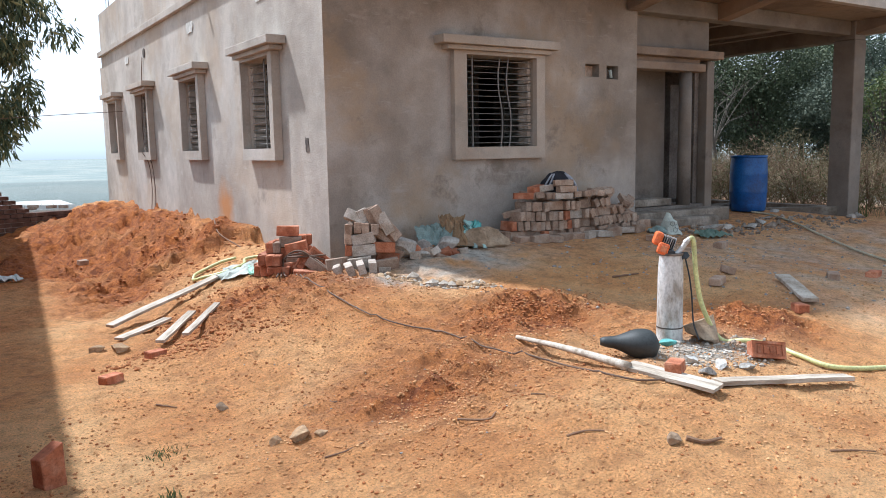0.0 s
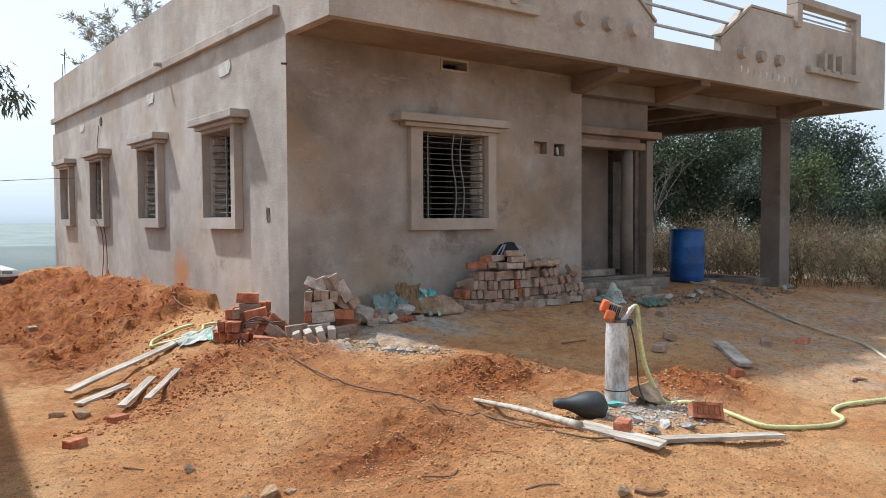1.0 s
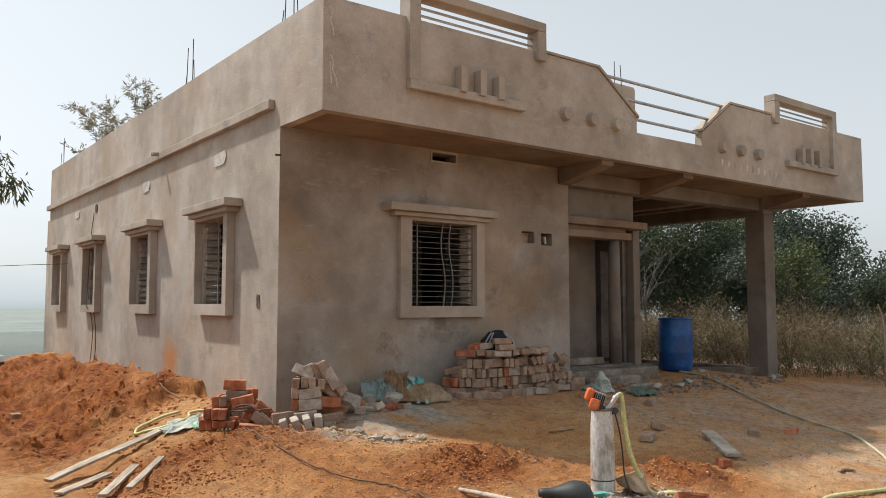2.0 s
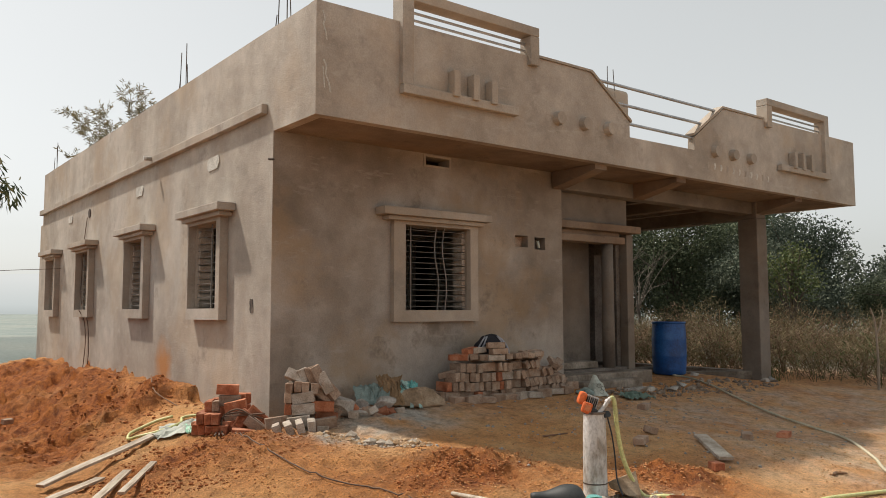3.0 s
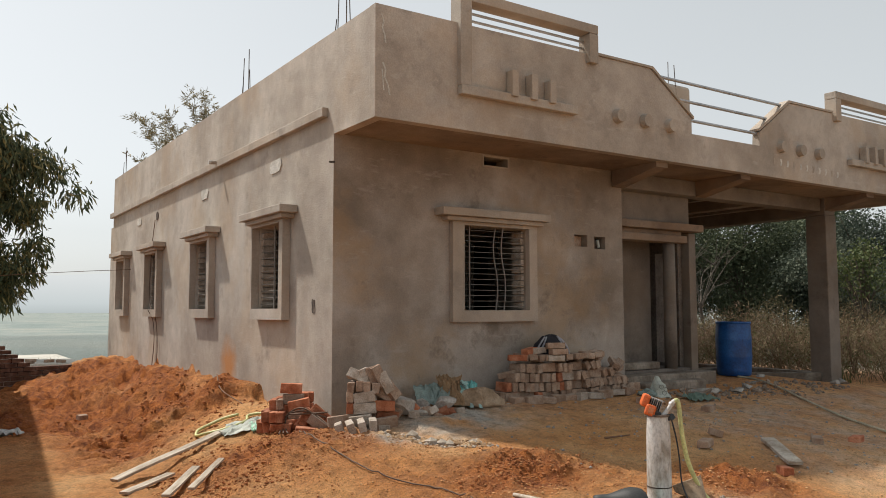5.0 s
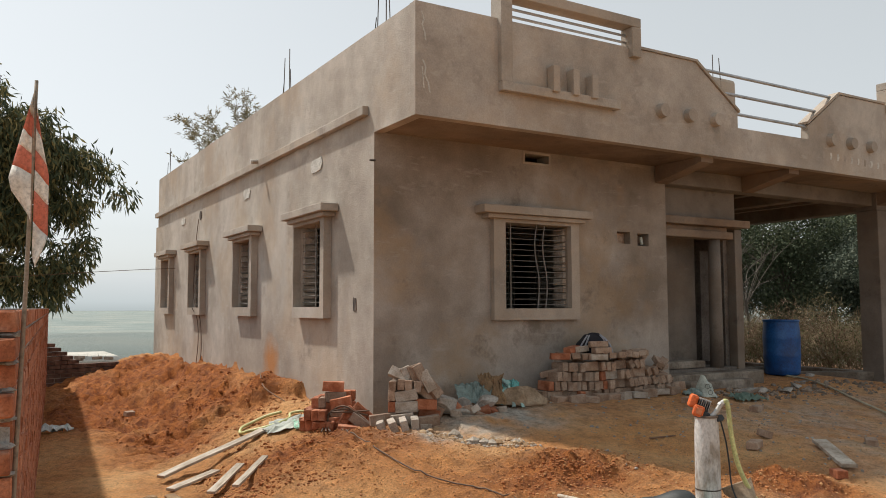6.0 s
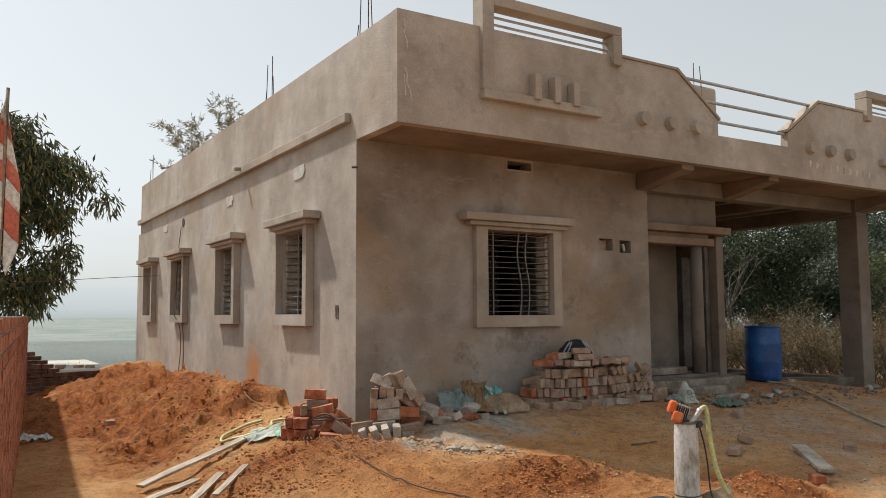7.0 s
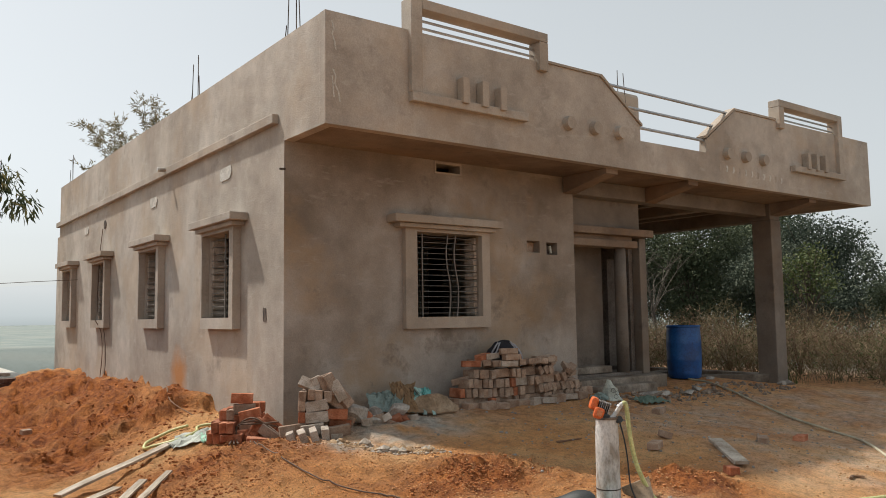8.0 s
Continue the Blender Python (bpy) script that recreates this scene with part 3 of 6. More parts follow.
def window(side, a, b, z0, z1, lean):
    """A projecting cement surround with stepped lintel hood, a brick jamb and an iron grill; side: 'x' front wall, 'y' side wall."""
    to = along_x if side == "x" else along_y
    p = -0.08 if side == "x" else -0.105
    near, far, sill = (0.17, 0.13, 0.14) if side == "x" else (0.12, 0.04, 0.14)

    def slab(u0, u1, w0, w1, za, zb, soften=0.008):
        bm = box(u0, u1, w0, w1, za, zb, soften)
        if side == "y":
            for v in bm.verts:
                v.co = (v.co.y, v.co.x, v.co.z)
            bmesh.ops.recalc_face_normals(bm, faces=bm.faces)
        return bm

    frame_bm = pierced(a, b, z0, z1 + 0.02, p, -0.003, [(a + near, b - far, z0 + sill, z1 - 0.02)], to)
    win = part("window", frame_bm, PLASTER_TRIM, house, "cement window surround with iron grill")
    # hood in two steps
    part("lintel", slab(a - 0.22, b + 0.13, p - 0.13, -0.003, z1 + 0.075, z1 + 0.17), PLASTER_TRIM, win)
    part("lintel_step", slab(a - 0.12, b + 0.06, p - 0.065, -0.003, z1 + 0.021, z1 + 0.073), PLASTER_TRIM, win)
    # raw brick jamb behind the plastered reveal
    z = z0 + sill + 0.02
    k = 0
    while z < z1 - 0.09:
        d = 0.012 * (k % 2)
        part("jamb_brick", slab(b - far - 0.045 - d, b - far - 0.002, 0.035, 0.225, z, z + 0.078, 0.006), BRICK_GREY, win)
        z += 0.092
        k += 1
    # grill: level bars and three upright ones
    w = 0.03
    zb, zt = z0 + sill, z1 - 0.02
    n = 15 if side == "x" else 12
    for i in range(n):
        zz = zb + (zt - zb) * (i + 0.7) / (n + 0.4)
        part("bar", rod(to(a + near - 0.02, w, zz), to(b - far + 0.01, w, zz), 0.0038, sides=6), GRILL, win)
    if side == "x":
        u = a + near + 0.14
        part("bar", rod(to(u, w - 0.012, zb), to(u, w - 0.012, zt), 0.009, sides=6), GRILL, win)
        for off in (0.54, 0.665):
            pts = [to(a + near + off + lean * s, w - 0.014, zb + (zt - zb) * f) for f, s in ((0, 0.1), (0.2, 0.5), (0.4, 0.4), (0.62, -0.35), (0.8, -0.5), (1, 0.0))]
            part("bar", tube(pts, 0.009, 6, 5), GRILL, win, "bent iron bar")
    else:
        u = (a + b) / 2
        part("bar", rod(to(u, w - 0.012, zb), to(u, w - 0.012, zt), 0.009, sides=6), GRILL, win)
    return win


window("x", FW[0], FW[1], 1.25, 2.45, 0.06)
for a, b in SIDE_WINDOWS:
    window("y", a, b, 1.275, 2.5, 0.03)


def ragged_patch(name, cx, cz, w, h, side, mat, label, depth=0.012):
    """An uneven dab on a wall."""
    to = along_x if side == "x" else along_y
    pts = []
    for i in range(14):
        t = 2 * math.pi * i / 14
        r = 1 + 0.22 * noise.noise(Vector((cx * 3, cz * 3, i * 0.8)))
        c, s = math.cos(t), math.sin(t)
        q = max(abs(c), abs(s))
        pts.append((cx + w / 2 * c / q * r * 0.9, cz + h / 2 * s / q * r * 0.9))
    part(name, extruded(pts, -depth, -0.002, to), mat, house, label)


LIME = grainy("fresh_mortar", (0.42, 0.4, 0.36), (0.5, 0.48, 0.44), (0.58, 0.56, 0.52), 6.0, 60.0, 0.95, 0.5, 0.006)
ragged_patch("mortar_patch", 1.7, 3.25, 0.42, 0.18, "y", LIME, "pale mortar patch")
ragged_patch("mortar_patch", 4.75, 3.26, 0.4, 0.18, "y", LIME, "pale mortar patch")
ragged_patch("mortar_patch", 9.3, 3.24, 0.35, 0.16, "y", LIME, "pale mortar patch")
# dark patch and disc on the wall stand in for the shade inside two holes
ragged_patch("outlet_hole", 0.49, 1.44, 0.1, 0.17, "y", IRON, "flat dark patch standing in for a broken-out outlet hole", 0.006)
part("pipe_end", rod((-0.012, 7.8, 3.22), (0.02, 7.8, 3.22), 0.085, sides=18), IRON, house, "dark disc standing in for a round pipe opening")
part("vent_rim", pierced(2.045, 2.475, 3.19, 3.345, -0.014, -0.002, [(2.07, 2.45, 3.215, 3.32)], along_x), PLASTER_TRIM, house, "pale cement rim of a vent slot")
part("switch_box", box(3.615, 3.835, 0.12, 0.16, 2.255, 2.405), BRICK_DUSTY, house, "recessed switch box")
part("switch_box", box(3.995, 4.155, 0.12, 0.16, 2.245, 2.38), IRON, house, "recessed switch box")
part("conduit", rod((4.1, 0.05, 2.26), (4.08, 0.05, 2.36), 0.02), TARP_WHITE, house, "white conduit stub")
part("cable", tube([(-0.02, 7.9, 3.15), (-0.02, 8.1, 2.6), (-0.025, 8.15, 1.6), (-0.03, 7.6, 1.2), (-0.03, 7.45, 0.7), (-0.04, 7.5, 0.3)], 0.007, 6), CABLE_BROWN, house, "thin hanging cable")
part("cable", tube([(-0.15, 7.75, 1.41), (-0.05, 7.75, 1.2), (-0.03, 7.7, 0.8), (-0.04, 7.8, 0.3)], 0.007, 6), CABLE_BROWN, house, "thin hanging cable")



def smear(name, pts, w, mat, label, side="x", at=EAVE_Y):
    """A thin pale run of lime on a wall, following points (u, z)."""
    outline, back = [], []
    for i, (u, z) in enumerate(pts):
        k = w * (0.5 + 0.6 * abs(noise.noise(Vector((u * 9, z * 9, i)))))
        outline.append((u + k, z))
        back.append((u - k, z))
    part(name, extruded(outline + back[::-1], at - 0.003, at - 0.001, along_x if side == "x" else along_y), mat, house, label)


smear("lime_run", [(0.07, 4.44), (0.1, 4.36), (0.08, 4.3), (0.11, 4.22), (0.12, 4.14)], 0.018, LIME, "pale lime run")
smear("lime_run", [(0.09, 3.93), (0.12, 3.86), (0.11, 3.78), (0.15, 3.7), (0.17, 3.6)], 0.016, LIME, "pale lime run")
smear("lime_run", [(0.08, 3.86), (0.09, 3.75), (0.1, 3.64)], 0.01, LIME, "pale lime run")
for i in range(11):
    u = 6.75 + 0.17 * i
    z = 3.6 - 0.005 * i
    smear("chalk_bar", [(u, z - 0.05), (u + 0.02, z), (u + 0.01, z + 0.05)], 0.035, PLASTER_TRIM if i % 3 == 0 else LIME, "pale chalk bar")
for z in (3.92, 4.05):
    part("peg", box(RIGHT + 0.001, RIGHT + 0.07, -0.75, -0.68, z, z + 0.06), IRON, house)
part("nail", rod((-0.06, -0.02, 3.03), (0.01, 0.0, 3.04), 0.012, sides=6), IRON, house)
# ---- bricks ----
BL, BW, BH = 0.225, 0.108, 0.072


def brick_mesh(seed):
    rnd = random.Random(seed)
    bm = box(-BL / 2, BL / 2, -BW / 2, BW / 2, -BH / 2, BH / 2)
    bmesh.ops.bevel(bm, geom=list(bm.edges), offset=0.006, segments=1, affect="EDGES")
    for v in bm.verts:
        v.co += Vector((rnd.uniform(-1, 1), rnd.uniform(-1, 1), rnd.uniform(-1, 1))) * 0.0032
    me = bpy.data.meshes.new("brick")
    bm.to_mesh(me)
    bm.free()
    return me


BRICKS = {}
for bname, bmat in (("red", BRICK_RED), ("dusty", BRICK_DUSTY), ("grey", BRICK_GREY)):
    BRICKS[bname] = []
    for s in range(4):
        bme = brick_mesh(s)
        bme.materials.append(bmat)
        BRICKS[bname].append(bme)
rng = random.Random(11)


def brick(parent, look_of, m):
    ob = new("brick", rng.choice(BRICKS[look_of]))
    ob.parent = parent
    ob.matrix_local = m
    return ob


def jit(a):
    return rng.uniform(-a, a)


def lone_brick(look_of, x, y, label, rz=0, rx=0, ry=0, dz=0.0, group="loose bricks", cut=1.0):
    ob = new("brick", rng.choice(BRICKS[look_of]))
    ob.matrix_world = pose(x, y, gz(x, y) + BH / 2 - 0.008 + dz, rx, ry, rz) @ Matrix.Diagonal((cut, 1 if cut > 0.7 else 0.85, 0.95, 1))
    return tagged(ob, label, "brick", group)


# ways a brick lies: end outward on edge, side outward on edge, flat, bed face outward and tilted
HEADER, STRETCHER = pose(0, 0, 0, 90, 0, 90), pose(0, 0, 0, 90, 0, 0)


def frog(ob):
    """A raised rim and stamped marks on a brick's bed face."""
    part("rim", pierced(-BL / 2 + 0.008, BL / 2 - 0.008, -BW / 2 + 0.008, BW / 2 - 0.008, BH / 2 - 0.002, BH / 2 + 0.007, [(-BL / 2 + 0.03, BL / 2 - 0.03, -BW / 2 + 0.024, BW / 2 - 0.024)], lambda u, w, z: (u, z, w)), BRICK_RED, ob)
    for i in range(4):
        part("raised_mark", box(-0.066 + 0.037 * i, -0.046 + 0.037 * i, -0.022, 0.022, BH / 2 - 0.002, BH / 2 + 0.005), BRICK_RED, ob)


# red bricks stacked beside the house corner; x across the stack, y towards the wall
stack = thing("brick_stack", pose(-0.06, 0.0, 0.03, 0, 0, -37.9), "orange-red new bricks stacked on edge against the house", "brick stack")
for back in (0.0, 0.235):
    for c, left in enumerate((-0.76, -0.67, -0.615)):
        u = -0.475
        while u > left:
            brick(stack, "red" if rng.random() < 0.9 else "dusty", pose(u, -0.1 - 0.45 * (u + 0.48) + back + jit(0.012), 0.135 + 0.112 * c, jit(3), jit(3), 6 + jit(4)) @ HEADER)
            u -= 0.08 + jit(0.003)
for c, (u, turn, lk) in enumerate(((-0.34, 8, "red"), (-0.35, 14, "red"), (-0.335, 6, "dusty"), (-0.36, 10, "red"))):
    brick(stack, lk, pose(u, -0.1, 0.19 + 0.113 * c, jit(2), jit(3), turn) @ STRETCHER)
    if c < 3:
        brick(stack, "red", pose(u + 0.02, 0.02, 0.19 + 0.113 * c, jit(2), jit(3), turn) @ STRETCHER)
        brick(stack, "red", pose(u + 0.05, 0.13, 0.19 + 0.113 * c, jit(2), jit(3), turn) @ STRETCHER)
for u, v, z, tilt, lk in ((-0.25, -0.19, 0.37, 12, "red"), (-0.2, -0.17, 0.3, 18, "red"), (-0.24, -0.2, 0.25, 24, "dusty"), (-0.14, -0.12, 0.2, 8, "red"), (-0.3, -0.24, 0.17, 4, "red")):
    brick(stack, lk, pose(u, v, z, jit(4), -tilt, jit(8)) @ STRETCHER)
for c, (n_front, start) in enumerate(((5, -0.33), (3, -0.42))):
    for i in range(n_front):
        brick(stack, "red", pose(start - 0.079 * i, -0.27 + 0.02 * i, 0.14 + 0.11 * c, jit(3), jit(4), 4 + jit(4)) @ HEADER)
frog(brick(stack, "red", pose(-0.155, -0.3, 0.235, 0, -56, 6) @ pose(0, 0, 0, 78, 0, 0)))
frog(brick(stack, "red", pose(0.0, -0.27, 0.28, 0, 38, -4) @ pose(0, 0, 0, 76, 0, 0)))
brick(stack, "dusty", pose(0.0, -0.38, 0.2, 4, 36, -6) @ STRETCHER)
brick(stack, "red", pose(-0.1, -0.46, 0.135, 4, 4, 18))
brick(stack, "red", pose(-0.42, -0.3, 0.15, 6, 3, 24))

# mixed heap in front of the corner
heap = thing("brick_heap", pose(0, 0, 0, 0, 0, -37.9), "heap of old mortar-caked bricks at the house corner", "brick heap")
for i in range(4):
    brick(heap, "grey", pose(0.25 + 0.108 * i, -0.77 + 0.02 * i, 0.235 + 0.012 * i, jit(4), -22 + 5 * i + jit(4), 14 + jit(5)) @ HEADER)
    brick(heap, "grey" if i % 2 else "dusty", pose(0.3 + 0.1 * i, -0.52, 0.2, jit(4), jit(6), jit(12)))
for u, v, z, tilt, turn, lk in ((0.2, -0.56, 0.275, -6, 18, "dusty"), (0.425, -0.58, 0.285, -9, -4, "grey"), (0.455, -0.52, 0.4, -5, 2, "grey"), (0.45, -0.5, 0.512, -7, 0, "grey"), (0.44, -0.4, 0.285, 0, 5, "dusty"), (0.46, -0.4, 0.395, 0, -6, "dusty"), (0.44, -0.38, 0.505, 2, 4, "dusty")):
    brick(heap, lk, pose(u, v, z, jit(3), tilt + jit(2), turn) @ STRETCHER)
for u, z, lk in ((0.295, 0.4, "red"), (0.3, 0.512, "dusty"), (0.315, 0.612, "dusty"), (0.395, 0.618, "dusty"), (0.48, 0.61, "dusty"), (0.56, 0.6, "dusty")):
    brick(heap, lk, pose(u, -0.42, z, jit(4), jit(6), jit(6)) @ HEADER)
# bricks thrown on top, sliding off to one side
for u, z, tilt, lk in ((0.37, 0.715, 20, "grey"), (0.455, 0.69, 62, "grey"), (0.53, 0.705, 66, "dusty"), (0.59, 0.72, 60, "dusty"), (0.655, 0.65, 58, "grey"), (0.71, 0.585, 50, "dusty")):
    brick(heap, lk, pose(u, -0.42 + jit(0.03), z, 0, tilt + jit(4), jit(10)) @ pose(0, 0, 0, 62 + jit(10), 0, 0))
for u, v, z, tilt, lk in ((0.63, -0.38, 0.54, 28, "dusty"), (0.64, -0.44, 0.42, 4, "red"), (0.66, -0.36, 0.31, 6, "red"), (0.68, -0.5, 0.26, -6, "dusty"), (0.72, -0.4, 0.2, 3, "dusty"), (0.6, -0.3, 0.45, 10, "dusty"), (0.58, -0.28, 0.33, 0, "dusty"), (0.6, -0.3, 0.22, 0, "dusty"), (0.7, -0.3, 0.36, 30, "dusty")):
    brick(heap, lk, pose(u, v, z, jit(6), tilt + jit(4), jit(20)) @ STRETCHER)
for i in range(12):
    u, v = 0.85 + 0.045 * i, -0.12 + jit(0.09) + 0.02 * i
    brick(heap, ("dusty", "red", "grey")[i % 3], pose(u, v, 0.29 + 0.12 * max(0.0, 1.15 - u), jit(40), jit(30), jit(90)))

# long row along the front wall
row = thing("brick_row", pose(3.1, -0.42, 0), "long heap of dusty stacked bricks along the front wall", "brick heap")
for lv in range(4):
    x = -1.12 + 0.1 * lv
    while x < 1.15 - 0.22 * lv:
        base = gz(3.1 + x, -0.45) + 0.03
        if rng.random() < 0.22:
            brick(row, "grey" if rng.random() < 0.12 else "dusty", pose(x + 0.08, jit(0.02), base + 0.035 + 0.114 * lv, 90 + jit(4), 0, jit(5)))
            x += 0.235
        else:
            lean = 0 if x < 0.1 else rng.uniform(-30, -8)
            brick(row, "dusty" if rng.random() < 0.96 else "red", pose(x, 0.04 + jit(0.025), base + 0.035 + 0.112 * lv, jit(4), lean + jit(4), 0) @ pose(0, 0, 0, 90, 0, 90))
            x += 0.084 + jit(0.004)
for i in range(26):
    x = rng.uniform(-1.2, 1.2)
    brick(row, rng.choice(("dusty", "dusty", "dusty", "grey")), pose(x, 0.16 + jit(0.08), gz(3.1 + x, -0.3) + 0.4 + jit(0.14) - 0.16 * abs(x), jit(35), jit(35), jit(90)))
for i in range(12):
    x = -0.75 + 0.115 * i
    brick(row, rng.choice(("dusty", "dusty", "dusty", "grey")), pose(x, 0.02 + jit(0.04), gz(3.1 + x, -0.4) + 0.53, jit(6), jit(6), 85 + jit(15)))
for x, z, rz in ((-0.62, 0.64, 20), (-0.5, 0.64, 5), (-0.2, 0.62, -8), (-0.22, 0.695, 10), (0.3, 0.57, 60), (0.45, 0.58, -15), (0.52, 0.54, 30)):
    brick(row, "red" if x < -0.6 else "grey" if x < 0 else "dusty", pose(x, 0.05, gz(3.1, -0.4) + z - 0.03, jit(8), jit(8), rz))
for x, y, z, turn, lk in ((-0.34, -0.1, 0.62, 5, "grey"), (-0.3, -0.12, 0.7, 12, "dusty"), (-0.33, -0.1, 0.775, -6, "dusty"), (-0.85, 0.0, 0.64, -8, "red")):
    brick(row, lk, pose(x, y, gz(3.1, -0.4) + z - 0.1, jit(4), jit(4), turn - 20))
for i in range(10):
    x = -0.95 + 0.2 * i
    brick(row, rng.choice(("grey", "dusty", "dusty")), pose(x, -0.16 + jit(0.05), gz(3.1 + x, -0.6) + 0.04, 90 * (i % 2) + jit(6), jit(6), jit(30)))

for lk, x, y, lab, rz, rx in (("red", -2.53, -1.88, "broken half of a red brick on bare earth", 30, 0), ("red", 4.63, -3.2, "single red brick lying on trodden earth", 15, 0),
                              ("dusty", 3.83, -3.24, "flat dusty brick on trodden earth", 35, 0), ("dusty", 2.62, -2.83, "dusty brick lying on trodden earth", 25, 0), ("dusty", 3.05, -2.62, "half brick beside another brick", 70, 20),
                              ("dusty", 4.27, -1.59, "dusty brick lying flat on trodden earth", 20, 0), ("red", 2.48, -3.76, "small piece of red brick in the dust", 60, 0), ("red", -0.02, -4.6, "broken red brick standing on a board", 30, 0),
                              ("red", -2.13, -1.43, "red brick half sunk in the heap's foot", 20, 0), ("dusty", -1.7, 4.9, "brick half buried in dug earth", 20, 10), ("dusty", 3.75, -1.05, "dusty brick lying near the long heap", 10, 0)):
    lone_brick(lk, x, y, lab, rz, rx, dz=0.03 if "board" in lab else -0.03 if "sunk" in lab else 0.0, cut=0.62 if "half" in lab or "broken" in lab or "piece" in lab else 1.0)
bm = box(-0.058, 0.058, -0.05, 0.05, -0.02, 0.19, 0.007)
for v in bm.verts:
    if v.co.z > 0.1:
        v.co.z += 0.45 * v.co.x - 0.25 * v.co.y
ob = part("brick", bm, BRICK_RED)
ob.matrix_world = pose(-3.09, -3.47, gz(-3.09, -3.47), 6, -5, 22)
tagged(ob, "broken red brick standing on end on bare earth", "brick", "loose bricks")
# stamped brick with a frog and raised marks
stamped = thing("brick", pose(0.93, -4.52, gz(0.93, -4.52) + 0.055, 68, 6, -28), "stamped red brick leaning on cement rubble", "brick", "loose bricks")
part("body", box(-BL / 2, BL / 2, -BW / 2, BW / 2, -BH / 2, BH / 2 - 0.008, 0.005), BRICK_RED, stamped)
part("rim", pierced(-BL / 2, BL / 2, -BW / 2, BW / 2, BH / 2 - 0.009, BH / 2 + 0.002, [(-BL / 2 + 0.022, BL / 2 - 0.022, -BW / 2 + 0.018, BW / 2 - 0.018)], lambda u, w, z: (u, z, w)), BRICK_RED, stamped)
for i in range(4):
    part("raised_mark", box(-0.075 + 0.042 * i, -0.053 + 0.042 * i, -0.024, 0.024, BH / 2 - 0.008, BH / 2 - 0.001), BRICK_RED, stamped)


# ---- stones, rubble, boards ----
def stone_bm(sx, sy, sz, seed, rough_by=0.14, sub=3):
    """A broken rock: a ball cut by random planes, then roughened."""
    rnd = random.Random(seed * 7 + 1)
    cuts = []
    for _ in range(10):
        c = Vector((rnd.gauss(0, 1), rnd.gauss(0, 1), rnd.gauss(0, 1))).normalized()
        cuts.append((c, rnd.uniform(0.38, 0.7)))
    bm = bmesh.new()
    bmesh.ops.create_icosphere(bm, subdivisions=sub, radius=1)
    o = Vector((seed * 3.1, seed * 1.7, seed))
    for v in bm.verts:
        p = v.co.copy()
        for c, d in cuts:
            k = p.dot(c)
            if k > d:
                p -= c * (k - d)
        p *= 1.42 + rough_by * 0.45 * noise.noise(p * 3.0 + o)
        v.co = Vector((p.x * sx, p.y * sy, p.z * sz))
    return bm


def stone(name, x, y, sx, sy, sz, seed, mat, label, category="stone", rz=0, sink=0.4, rx=0):
    ob = part(name, stone_bm(sx, sy, sz, seed), mat)
    ob.matrix_world = pose(x, y, gz(x, y) + sz * (1 - sink), rx, 0, rz)
    return tagged(ob, label, category)


stone("stone", 0.5, -0.66, 0.15, 0.1, 0.14, 1, STONE, "angular pale grey rock beside the brick heap", rx=15, sink=0.1)
stone("stone", 0.86, -0.52, 0.09, 0.08, 0.06, 2, STONE, "small dark grey rock beside a larger one")
stone("stone", 0.7, -0.72, 0.09, 0.06, 0.05, 3, STONE, "small pale rock by the wall")
stone("stone_slab", 1.55, -0.64, 0.24, 0.13, 0.1, 4, SANDSTONE, "brown wedge-shaped stone slab on cement dust", rz=-8, rx=24, sink=0.3)
stone("cement_block", 1.03, -0.66, 0.13, 0.075, 0.065, 21, STONE, "pale cement block near the wall", sink=0.1, rz=-30)
stone("stone", -2.47, -0.89, 0.06, 0.04, 0.028, 5, DRY_LUMP, "brown stone lying on bare earth")
stone("stone", -2.31, -1.05, 0.08, 0.05, 0.035, 6, DRY_LUMP, "pale brown stone lying on bare earth")
stone("stone", -1.94, -3.76, 0.06, 0.042, 0.042, 7, DRY_LUMP, "crumbly pale earth lump on bare ground")
stone("stone", -2.04, -3.71, 0.032, 0.026, 0.024, 41, DRY_LUMP, "small earth lump beside a larger one")
stone("stone", -1.83, -3.8, 0.03, 0.024, 0.02, 42, DRY_LUMP, "small earth lump beside a larger one")
stone("stone", -0.7, -5.19, 0.03, 0.027, 0.026, 8, SANDSTONE, "small brown stone on bare earth")
stone("stone", -2.08, -2.9, 0.03, 0.03, 0.025, 9, SANDSTONE, "small dark stone on bare earth")
for i, (x, y) in enumerate(((0.25, -4.62), (0.45, -4.55), (0.6, -4.62), (0.35, -4.4))):
    stone("rubble_stone", x, y, 0.05, 0.038, 0.03, 12 + i, LIME if i % 2 else MORTAR, "pale lump of broken cement", "stone")
stone("cement_rubble", 0.93, -4.02, 0.13, 0.12, 0.1, 31, SANDSTONE, "heap of set cement at the well casing", "rubble", sink=0.5)


